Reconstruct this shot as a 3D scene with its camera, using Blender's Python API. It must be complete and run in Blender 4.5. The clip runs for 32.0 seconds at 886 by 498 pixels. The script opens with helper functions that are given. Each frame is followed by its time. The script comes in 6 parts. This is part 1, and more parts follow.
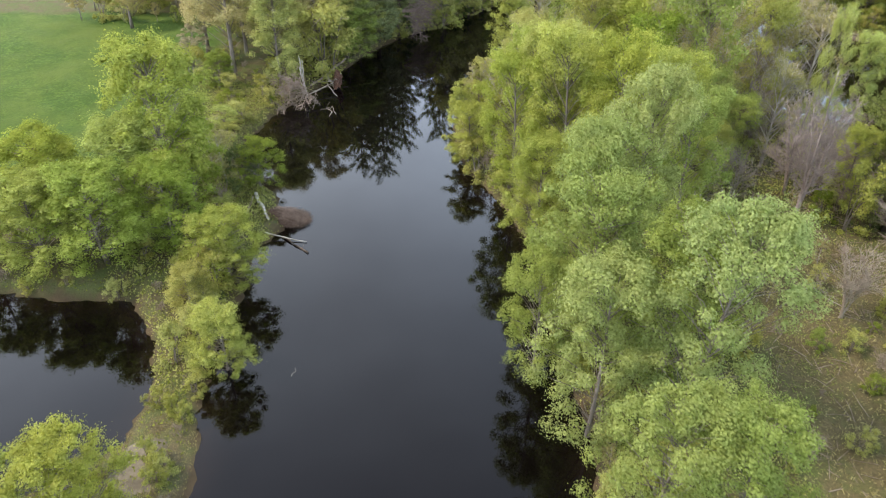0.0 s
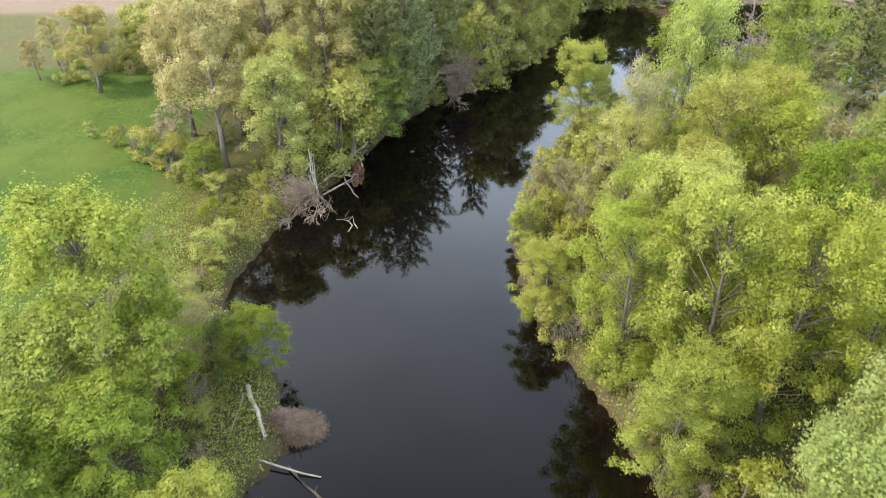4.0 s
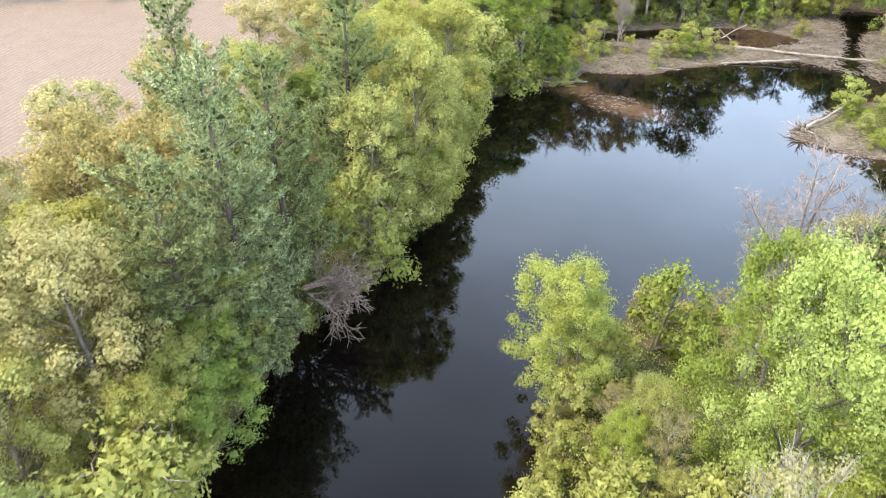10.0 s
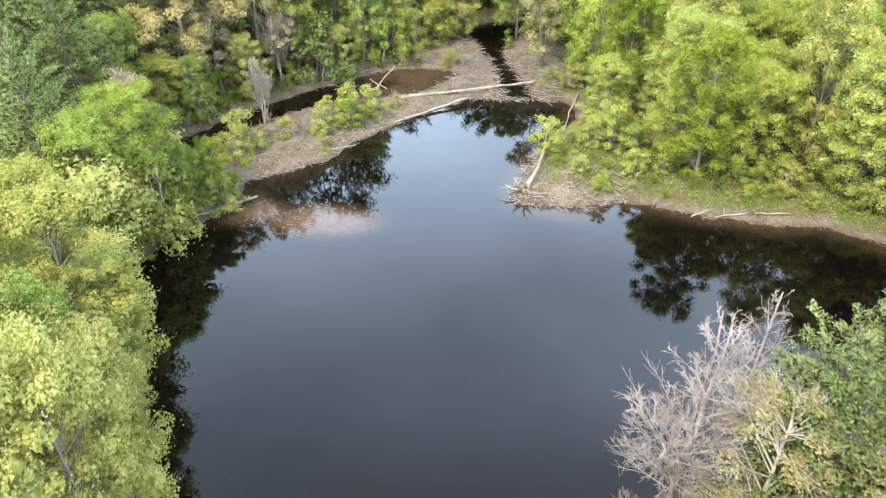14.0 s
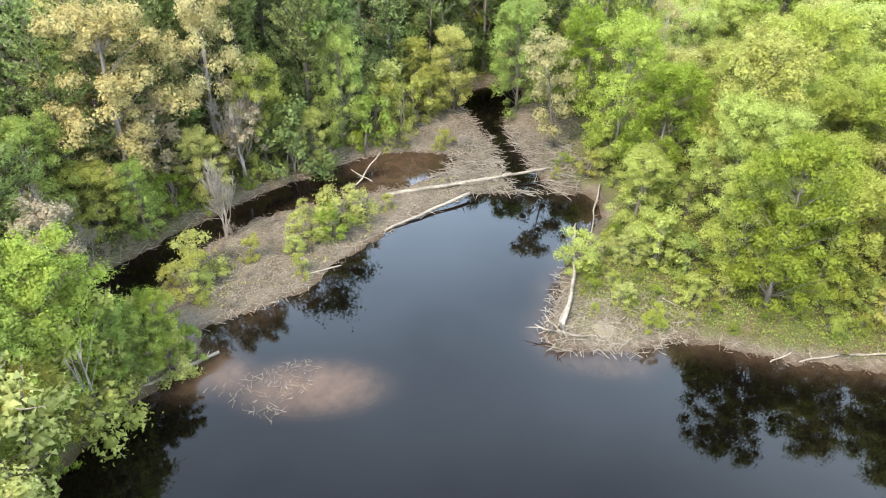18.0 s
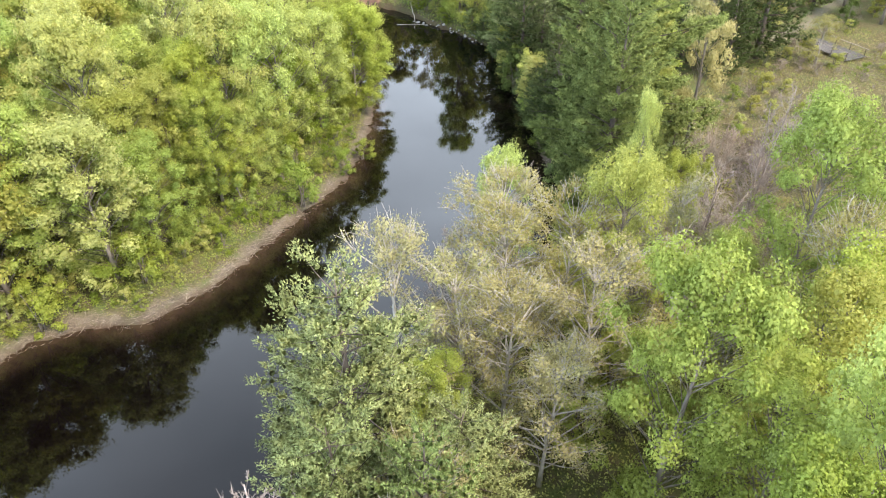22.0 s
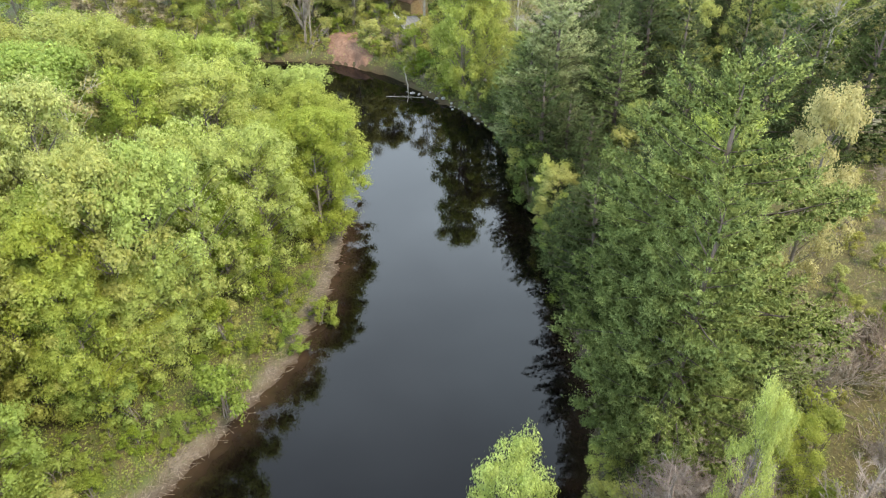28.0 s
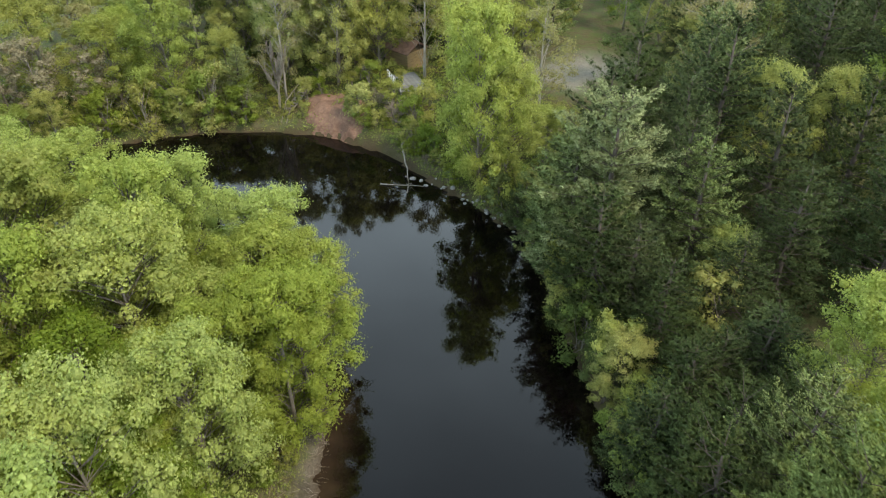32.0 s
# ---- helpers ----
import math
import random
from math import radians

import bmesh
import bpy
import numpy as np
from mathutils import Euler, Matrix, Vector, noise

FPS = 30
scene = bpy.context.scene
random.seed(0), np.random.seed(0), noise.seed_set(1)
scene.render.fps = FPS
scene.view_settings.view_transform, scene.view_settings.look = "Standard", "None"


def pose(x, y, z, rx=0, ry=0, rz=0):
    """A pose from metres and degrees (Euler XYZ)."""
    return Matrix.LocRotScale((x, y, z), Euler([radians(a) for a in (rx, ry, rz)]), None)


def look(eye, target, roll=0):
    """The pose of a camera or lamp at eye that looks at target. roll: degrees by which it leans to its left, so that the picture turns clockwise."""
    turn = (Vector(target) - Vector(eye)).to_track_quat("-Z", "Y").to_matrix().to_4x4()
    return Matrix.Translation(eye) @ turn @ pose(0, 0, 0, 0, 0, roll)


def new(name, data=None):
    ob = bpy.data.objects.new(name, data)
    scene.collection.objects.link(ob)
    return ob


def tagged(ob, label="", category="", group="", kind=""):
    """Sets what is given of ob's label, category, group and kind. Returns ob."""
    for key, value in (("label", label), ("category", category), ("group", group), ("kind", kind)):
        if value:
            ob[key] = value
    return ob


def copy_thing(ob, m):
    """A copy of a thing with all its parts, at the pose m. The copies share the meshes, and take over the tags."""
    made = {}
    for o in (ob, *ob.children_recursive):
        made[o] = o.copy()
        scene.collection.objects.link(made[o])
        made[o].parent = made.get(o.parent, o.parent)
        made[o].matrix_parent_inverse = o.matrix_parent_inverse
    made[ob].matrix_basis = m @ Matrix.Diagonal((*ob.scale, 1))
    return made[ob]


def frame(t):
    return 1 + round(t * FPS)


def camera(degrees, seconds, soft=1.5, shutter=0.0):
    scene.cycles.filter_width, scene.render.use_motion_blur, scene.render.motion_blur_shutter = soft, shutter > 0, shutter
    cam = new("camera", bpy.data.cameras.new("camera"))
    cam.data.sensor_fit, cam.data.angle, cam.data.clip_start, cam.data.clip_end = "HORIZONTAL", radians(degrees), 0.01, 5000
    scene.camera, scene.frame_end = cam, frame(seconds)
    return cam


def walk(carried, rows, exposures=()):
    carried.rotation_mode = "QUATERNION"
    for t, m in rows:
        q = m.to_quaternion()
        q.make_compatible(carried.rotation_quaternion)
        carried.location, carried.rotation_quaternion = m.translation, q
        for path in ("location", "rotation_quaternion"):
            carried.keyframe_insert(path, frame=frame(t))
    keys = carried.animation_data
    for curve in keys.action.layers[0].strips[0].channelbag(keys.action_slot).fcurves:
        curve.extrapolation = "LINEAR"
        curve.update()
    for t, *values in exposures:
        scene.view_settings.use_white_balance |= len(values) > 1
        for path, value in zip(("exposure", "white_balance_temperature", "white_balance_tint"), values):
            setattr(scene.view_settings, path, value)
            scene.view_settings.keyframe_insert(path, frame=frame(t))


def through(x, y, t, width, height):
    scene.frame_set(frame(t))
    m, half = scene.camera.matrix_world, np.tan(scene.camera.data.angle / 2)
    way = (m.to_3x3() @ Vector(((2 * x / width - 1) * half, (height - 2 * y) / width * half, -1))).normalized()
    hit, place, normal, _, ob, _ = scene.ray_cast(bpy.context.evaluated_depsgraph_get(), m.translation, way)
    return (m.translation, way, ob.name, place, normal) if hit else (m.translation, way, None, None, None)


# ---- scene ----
cam = camera(64.05, 32.0, 1.0, 0.3)
PATH = [
    (0, pose(-0.15, 5.94, 38.13, 54.38, 0.00, 0.08)),
    (0.5, pose(-1.09, 9.13, 38.11, 54.37, 0.00, 0.33)),
    (1, pose(-1.94, 12.34, 38.09, 54.40, 0.00, 0.44)),
    (1.5, pose(-2.66, 15.59, 38.07, 54.41, 0.00, 0.52)),
    (2, pose(-3.26, 18.83, 38.05, 54.44, 0.00, 0.58)),
    (2.5, pose(-3.75, 22.08, 38.02, 54.38, 0.00, 0.62)),
    (3, pose(-4.19, 25.44, 38.01, 54.36, 0.00, 0.61)),
    (3.5, pose(-4.63, 28.94, 37.99, 54.26, 0.00, 0.56)),
    (5.5, pose(-5.61, 43.08, 38.24, 53.60, 0.00, 0.54)),
    (6, pose(-5.60, 46.52, 38.18, 53.64, 0.00, -3.68)),
    (6.5, pose(-5.59, 49.91, 38.10, 53.66, 0.00, -3.56)),
    (7, pose(-5.58, 53.26, 38.01, 53.75, 0.00, -3.42)),
    (7.5, pose(-5.65, 56.75, 37.94, 53.81, 0.00, -5.57)),
    (8, pose(-5.72, 60.30, 37.87, 53.80, 0.00, -5.73)),
    (8.5, pose(-5.70, 63.91, 37.82, 53.72, 0.00, -6.85)),
    (9, pose(-5.58, 67.50, 37.79, 53.64, 0.00, -8.05)),
    (9.5, pose(-5.48, 70.92, 37.78, 53.67, 0.00, -11.43)),
    (10, pose(-5.18, 74.37, 37.78, 53.63, 0.00, -12.40)),
    (10.5, pose(-4.88, 77.80, 37.79, 53.64, 0.00, -16.66)),
    (11, pose(-4.47, 81.24, 37.79, 53.62, 0.00, -20.26)),
    (11.5, pose(-3.79, 84.71, 37.79, 53.62, 0.00, -24.30)),
    (12, pose(-2.98, 88.19, 37.79, 53.62, 0.00, -28.97)),
    (12.5, pose(-2.18, 91.59, 37.79, 53.62, 0.00, -34.02)),
    (13, pose(-1.20, 94.93, 37.80, 53.65, 0.00, -39.34)),
    (13.5, pose(0.03, 98.21, 37.83, 53.67, 0.00, -44.78)),
    (14, pose(1.50, 101.42, 37.87, 53.71, 0.00, -46.38)),
    (14.5, pose(3.23, 104.52, 37.92, 53.71, 0.00, -46.60)),
    (15, pose(5.12, 107.54, 37.98, 53.72, 0.00, -49.56)),
    (15.5, pose(7.01, 110.41, 38.05, 53.89, 0.00, -49.84)),
    (17.5, pose(11.57, 116.82, 38.23, 55.37, 0.00, -50.09)),
    (18, pose(12.45, 116.77, 38.18, 55.24, 0.00, -49.73)),
    (18.5, pose(13.44, 116.64, 38.12, 54.86, 0.00, -69.74)),
    (19, pose(14.48, 116.42, 38.05, 54.23, 0.00, -90.20)),
    (19.5, pose(15.29, 116.22, 37.99, 53.63, 0.00, -111.93)),
    (20, pose(15.74, 116.01, 37.93, 53.53, 0.00, -133.67)),
    (20.5, pose(15.80, 115.84, 37.91, 53.65, 0.00, -134.89)),
    (21, pose(15.87, 115.78, 37.92, 53.79, 0.00, -136.38)),
    (21.5, pose(16.08, 115.61, 37.96, 53.85, 0.00, -136.57)),
    (22, pose(16.64, 115.02, 38.00, 54.04, 0.00, -136.70)),
    (22.5, pose(17.44, 114.14, 38.04, 54.22, 0.00, -136.82)),
    (23, pose(18.44, 113.10, 38.06, 54.34, 0.00, -136.99)),
    (23.5, pose(19.58, 111.94, 38.09, 54.47, 0.00, -137.16)),
    (24, pose(20.84, 110.46, 38.11, 54.49, 0.00, -137.15)),
    (24.5, pose(22.15, 108.61, 38.13, 54.48, 0.00, -136.94)),
    (25, pose(23.53, 106.60, 38.15, 54.36, 0.00, -136.59)),
    (25.5, pose(24.95, 104.55, 38.17, 54.33, 0.00, -136.21)),
    (27.5, pose(31.42, 96.46, 38.38, 54.26, 0.00, -135.52)),
    (28, pose(33.47, 94.53, 38.32, 54.32, 0.00, -135.55)),
    (28.5, pose(35.50, 92.62, 38.24, 54.34, 0.00, -135.57)),
    (29, pose(37.60, 90.70, 38.13, 54.40, 0.00, -135.63)),
    (29.5, pose(39.77, 88.76, 38.01, 54.43, 0.00, -135.70)),
    (30, pose(41.95, 86.80, 37.89, 54.47, 0.00, -135.75)),
    (30.5, pose(44.19, 84.86, 37.82, 54.48, 0.00, -135.84)),
    (31, pose(46.48, 83.03, 37.80, 54.56, 0.00, -136.03)),
    (31.5, pose(48.81, 81.23, 37.81, 54.53, 0.00, -136.31)),
    (32, pose(51.21, 79.44, 37.83, 54.45, 0.00, -136.60)),
]
EXPOSURES = [(0, -0.43, 7300, 24), (3, -0.31, 7600, 21), (6, 0.06, 7350, 27), (8, 0.14, 7250, 28), (10, 0.16, 7050, 23), (12, 0.12, 7100, 21), (13, 0.18, 7150, 21), (14, 0.38, 7050, 20), (15, 0.48, 6950, 19), (18, 0.26, 7000, 18), (21, 0.18, 7300, 22), (25, 0.16, 7250, 21), (28, -0.13, 7250, 17), (30, -0.47, 7200, 14), (32, -0.78, 7200, 12)]
walk(cam, PATH, EXPOSURES)

# ---- light ----
SUN_ELEV, SUN_AZ = 54.0, 266.0      # degrees; azimuth clockwise from +y, where the sun stands
world = bpy.data.worlds.new("sky")
scene.world = world
world.use_nodes = True
wn, wl = world.node_tree.nodes, world.node_tree.links
wn.clear()
w_out = wn.new("ShaderNodeOutputWorld")
w_bg = wn.new("ShaderNodeBackground")
w_sky = wn.new("ShaderNodeTexSky")
w_sky.sky_type, w_sky.sun_disc = "NISHITA", False
w_sky.sun_elevation, w_sky.sun_rotation = radians(SUN_ELEV), radians(SUN_AZ)
w_sky.air_density, w_sky.dust_density, w_sky.ozone_density = 1.0, 2.0, 1.0
w_co = wn.new("ShaderNodeTexCoord")
w_map = wn.new("ShaderNodeMapping")
w_map.inputs["Scale"].default_value = (1.0, 1.0, 2.2)
w_noise = wn.new("ShaderNodeTexNoise")
w_noise.inputs["Scale"].default_value, w_noise.inputs["Detail"].default_value = 1.7, 5.0
w_noise.inputs["Roughness"].default_value = 0.55
w_ramp = wn.new("ShaderNodeMapRange")
w_ramp.inputs["From Min"].default_value, w_ramp.inputs["From Max"].default_value = 0.34, 0.68
w_ramp.inputs["To Min"].default_value, w_ramp.inputs["To Max"].default_value = 0.62, 1.0
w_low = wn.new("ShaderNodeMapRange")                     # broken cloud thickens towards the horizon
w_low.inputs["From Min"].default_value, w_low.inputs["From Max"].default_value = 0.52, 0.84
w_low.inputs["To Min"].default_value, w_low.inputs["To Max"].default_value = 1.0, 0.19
w_fac = wn.new("ShaderNodeMath")
w_fac.operation = "MULTIPLY"
w_mix = wn.new("ShaderNodeMix")
w_mix.data_type = "RGBA"
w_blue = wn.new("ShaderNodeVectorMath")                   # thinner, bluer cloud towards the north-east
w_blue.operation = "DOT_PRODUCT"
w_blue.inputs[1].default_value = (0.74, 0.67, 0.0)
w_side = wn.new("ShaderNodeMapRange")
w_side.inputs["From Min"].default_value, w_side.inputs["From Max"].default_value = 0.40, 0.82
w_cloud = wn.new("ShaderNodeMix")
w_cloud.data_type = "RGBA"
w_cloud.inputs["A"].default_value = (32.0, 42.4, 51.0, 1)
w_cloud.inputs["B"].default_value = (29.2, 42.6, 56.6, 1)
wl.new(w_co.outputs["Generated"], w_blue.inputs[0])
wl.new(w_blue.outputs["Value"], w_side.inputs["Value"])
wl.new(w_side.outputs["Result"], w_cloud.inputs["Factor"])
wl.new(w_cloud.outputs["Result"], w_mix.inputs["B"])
wl.new(w_co.outputs["Generated"], w_map.inputs["Vector"])
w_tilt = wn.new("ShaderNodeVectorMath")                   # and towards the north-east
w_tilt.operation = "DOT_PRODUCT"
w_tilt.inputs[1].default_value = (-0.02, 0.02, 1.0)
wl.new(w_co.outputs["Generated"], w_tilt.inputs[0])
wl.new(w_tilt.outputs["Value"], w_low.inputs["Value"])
wl.new(w_map.outputs["Vector"], w_noise.inputs["Vector"])
wl.new(w_noise.outputs["Fac"], w_ramp.inputs["Value"])
wl.new(w_ramp.outputs["Result"], w_fac.inputs[0])
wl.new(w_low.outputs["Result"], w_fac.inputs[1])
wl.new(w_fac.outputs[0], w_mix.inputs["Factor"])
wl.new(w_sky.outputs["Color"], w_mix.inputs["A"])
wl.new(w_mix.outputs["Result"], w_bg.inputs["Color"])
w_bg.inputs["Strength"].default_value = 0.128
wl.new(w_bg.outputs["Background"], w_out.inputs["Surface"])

sun_data = bpy.data.lights.new("sun", "SUN")
sun_data.energy, sun_data.angle, sun_data.color = 5.4, radians(12.0), (1.0, 0.93, 0.78)
sun = new("sun", sun_data)
_az, _el = radians(SUN_AZ), radians(SUN_ELEV)
_dir = Vector((math.sin(_az) * math.cos(_el), math.cos(_az) * math.cos(_el), math.sin(_el)))
sun.matrix_world = look(_dir * 200, (0, 0, 0))


# ---- materials ----
def node_mat(name):
    m = bpy.data.materials.new(name)
    m.use_nodes = True
    m.node_tree.nodes.clear()
    return m, m.node_tree.nodes, m.node_tree.links


def mix_rgb(n, l, fac, a, b, blend="MIX"):
    x = n.new("ShaderNodeMix")
    x.data_type, x.blend_type = "RGBA", blend
    for key, v in (("Factor", fac), ("A", a), ("B", b)):
        if isinstance(v, (int, float)):
            x.inputs[key].default_value = v
        elif isinstance(v, tuple):
            x.inputs[key].default_value = (*v, 1) if len(v) == 3 else v
        else:
            l.new(v, x.inputs[key])
    return x.outputs["Result"]


def ramp(n, l, src, p0, p1, v0=0.0, v1=1.0):
    x = n.new("ShaderNodeMapRange")
    x.inputs["From Min"].default_value, x.inputs["From Max"].default_value = p0, p1
    x.inputs["To Min"].default_value, x.inputs["To Max"].default_value = v0, v1
    l.new(src, x.inputs["Value"])
    return x.outputs["Result"]


def tex_noise(n, l, scale, detail=4.0, rough=0.55, vec=None):
    x = n.new("ShaderNodeTexNoise")
    x.inputs["Scale"].default_value, x.inputs["Detail"].default_value = scale, detail
    x.inputs["Roughness"].default_value = rough
    if vec is None:
        g = n.new("ShaderNodeNewGeometry")
        vec = g.outputs["Position"]
    l.new(vec, x.inputs["Vector"])
    return x.outputs["Fac"]


def leaf_material(name, dark, mid, light, through=0.35, spread=0.25):
    """Foliage: leaf by leaf and tree by tree variation, shade between sprays painted in, light passes through the
    blades.
    """
    m, n, l = node_mat(name)
    geo, info = n.new("ShaderNodeNewGeometry"), n.new("ShaderNodeObjectInfo")
    c = mix_rgb(n, l, geo.outputs["Random Per Island"], tuple(v * 0.72 for v in mid), tuple(v * 1.22 for v in light))
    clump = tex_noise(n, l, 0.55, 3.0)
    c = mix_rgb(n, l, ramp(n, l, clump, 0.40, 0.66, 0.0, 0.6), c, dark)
    # painted shade: noise darkens the colour like gaps between sprays, strongest on needles
    gap_shade = tex_noise(n, l, 2.1, 2.0)
    c = mix_rgb(n, l, ramp(n, l, gap_shade, 0.36, 0.56, 0.55 if "needle" in name else 0.22, 0.0), c, tuple(v * 0.55 for v in dark))
    hsv = n.new("ShaderNodeHueSaturation")
    l.new(ramp(n, l, info.outputs["Random"], 0, 1, 0.5 - 0.014, 0.5 + 0.010), hsv.inputs["Hue"])
    mul = n.new("ShaderNodeMath")
    mul.operation, mul.inputs[1].default_value = "MULTIPLY", 7.31
    fr = n.new("ShaderNodeMath")
    fr.operation = "FRACT"
    l.new(info.outputs["Random"], mul.inputs[0])
    l.new(mul.outputs[0], fr.inputs[0])
    l.new(ramp(n, l, fr.outputs[0], 0, 1, 1 - spread, 1 + spread), hsv.inputs["Value"])
    l.new(ramp(n, l, fr.outputs[0], 0, 1, 1.0, 0.84), hsv.inputs["Saturation"])
    l.new(c, hsv.inputs["Color"])
    d, t, a = n.new("ShaderNodeBsdfDiffuse"), n.new("ShaderNodeBsdfTranslucent"), n.new("ShaderNodeMixShader")
    l.new(hsv.outputs["Color"], d.inputs["Color"])
    l.new(hsv.outputs["Color"], t.inputs["Color"])
    a.inputs[0].default_value = through
    l.new(d.outputs[0], a.inputs[1])
    l.new(t.outputs[0], a.inputs[2])
    g, b = n.new("ShaderNodeBsdfGlossy"), n.new("ShaderNodeMixShader")
    g.inputs["Roughness"].default_value = 0.45
    b.inputs[0].default_value = 0.01
    l.new(a.outputs[0], b.inputs[1])
    l.new(g.outputs[0], b.inputs[2])
    o = n.new("ShaderNodeOutputMaterial")
    l.new(b.outputs[0], o.inputs["Surface"])
    return m


def rough_material(name, a, b, scale=3.0, rough=0.85, bump=0.3, stretch=(1, 1, 1), c=None, metal=0.0, vary=0.15):
    """A dull surface with two scales of colour and a fine relief."""
    m, n, l = node_mat(name)
    co, mp = n.new("ShaderNodeTexCoord"), n.new("ShaderNodeMapping")
    mp.inputs["Scale"].default_value = stretch
    l.new(co.outputs["Object"], mp.inputs["Vector"])
    f1 = tex_noise(n, l, scale, 6.0, 0.6, mp.outputs["Vector"])
    f2 = tex_noise(n, l, scale * 0.22, 3.0, 0.5, mp.outputs["Vector"])
    col = mix_rgb(n, l, ramp(n, l, f1, 0.32, 0.68), a, b)
    col = mix_rgb(n, l, ramp(n, l, f2, 0.45, 0.7, 0, 0.7), col, c or tuple(v * 0.6 for v in a))
    info, hsv = n.new("ShaderNodeObjectInfo"), n.new("ShaderNodeHueSaturation")
    l.new(ramp(n, l, info.outputs["Random"], 0, 1, 1 - vary, 1 + vary), hsv.inputs["Value"])
    l.new(col, hsv.inputs["Color"])
    p, o, bm = n.new("ShaderNodeBsdfPrincipled"), n.new("ShaderNodeOutputMaterial"), n.new("ShaderNodeBump")
    bm.inputs["Strength"].default_value, bm.inputs["Distance"].default_value = bump, 0.03
    l.new(f1, bm.inputs["Height"])
    l.new(bm.outputs["Normal"], p.inputs["Normal"])
    l.new(hsv.outputs["Color"], p.inputs["Base Color"])
    p.inputs["Roughness"].default_value, p.inputs["Metallic"].default_value = rough, metal
    l.new(p.outputs[0], o.inputs["Surface"])
    return m


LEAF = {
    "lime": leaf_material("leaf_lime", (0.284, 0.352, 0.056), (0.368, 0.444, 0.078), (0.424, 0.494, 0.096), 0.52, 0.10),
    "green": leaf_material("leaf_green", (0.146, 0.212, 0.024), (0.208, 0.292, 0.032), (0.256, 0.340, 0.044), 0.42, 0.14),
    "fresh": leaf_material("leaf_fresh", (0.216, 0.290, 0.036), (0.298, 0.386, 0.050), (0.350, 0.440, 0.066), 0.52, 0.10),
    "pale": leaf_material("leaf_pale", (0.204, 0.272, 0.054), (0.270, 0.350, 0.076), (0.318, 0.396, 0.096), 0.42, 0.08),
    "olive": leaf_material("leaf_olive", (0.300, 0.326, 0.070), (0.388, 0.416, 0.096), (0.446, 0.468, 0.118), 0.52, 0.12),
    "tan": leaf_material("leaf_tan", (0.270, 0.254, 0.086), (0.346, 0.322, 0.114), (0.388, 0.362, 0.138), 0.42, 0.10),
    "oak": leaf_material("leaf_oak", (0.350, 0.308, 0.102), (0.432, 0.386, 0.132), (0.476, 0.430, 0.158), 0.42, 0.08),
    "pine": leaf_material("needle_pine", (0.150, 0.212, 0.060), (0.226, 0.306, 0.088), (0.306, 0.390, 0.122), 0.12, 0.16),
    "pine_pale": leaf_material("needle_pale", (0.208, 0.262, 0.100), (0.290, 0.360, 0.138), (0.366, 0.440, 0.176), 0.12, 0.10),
    # darker copy of the pine needle: deep green, with the wood's shade in the colour
    "pine_dark": leaf_material("needle_shaded", (0.048, 0.078, 0.025), (0.083, 0.125, 0.037), (0.128, 0.176, 0.055), 0.12, 0.14),
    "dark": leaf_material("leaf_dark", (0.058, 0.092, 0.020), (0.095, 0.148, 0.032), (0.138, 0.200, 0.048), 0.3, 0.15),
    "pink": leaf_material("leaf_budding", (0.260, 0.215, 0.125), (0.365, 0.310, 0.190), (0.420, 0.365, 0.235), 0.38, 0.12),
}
BARK = rough_material("bark_grey", (0.13, 0.11, 0.09), (0.26, 0.23, 0.20), 5.0, 0.9, 0.6, (1, 1, 0.25))
BARK_PALE = rough_material("bark_pale", (0.27, 0.245, 0.21), (0.50, 0.465, 0.415), 5.0, 0.85, 0.5, (1, 1, 0.3))
BARK_DARK = rough_material("bark_dark", (0.060, 0.048, 0.040), (0.13, 0.105, 0.085), 5.0, 0.9, 0.6, (1, 1, 0.25))
TWIG = rough_material("twig_grey", (0.20, 0.160, 0.125), (0.36, 0.300, 0.245), 4.0, 0.9, 0.2)
PALE_TWIG = rough_material("twig_pale", (0.22, 0.18, 0.158), (0.38, 0.33, 0.30), 4.0, 0.9, 0.2)
BLEACHED = rough_material("bleached_wood", (0.42, 0.39, 0.34), (0.60, 0.57, 0.52), 4.0, 0.8, 0.4)
DRIFT = rough_material("driftwood", (0.20, 0.17, 0.135), (0.40, 0.36, 0.30), 4.0, 0.8, 0.5, (1, 1, 1))

# ---- the plan: shores of the river, pond and backwaters ----
SHORE_WEST = [(-13, -70), (-15, -20), (-16, 15), (-16.0, 30), (-16.3, 36), (-17.5, 41), (-17.8, 48), (-17.2, 54), (-17.6, 59), (-15.5, 62.5),
              (-17, 67.6), (-18.6, 70), (-22.2, 72.8), (-23.6, 76.6), (-23.7, 80.5), (-22.4, 83.6), (-21.6, 87.5), (-19, 92.5), (-16.5, 98), (-14, 104), (-11.3, 110), (-7, 117), (-1, 121),
              (3, 127), (8.5, 133), (11, 139), (13.5, 146), (15.5, 153.5), (21, 155.5), (26, 157), (31, 156.6), (33, 160), (37, 158.6)]
SHORE_NORTH = [(42, 157.2), (46, 158.2), (53, 158.3), (59, 157.6), (64.5, 156.6), (69, 151), (72, 147), (70.5, 144.3), (65, 143.2), (58, 141.5),
               (50.5, 138.3), (49.6, 136.6), (53, 132), (57, 129.6), (59.5, 123), (63, 117), (66, 113.5), (67, 108.5), (65.5, 103.5), (62.8, 101.3)]
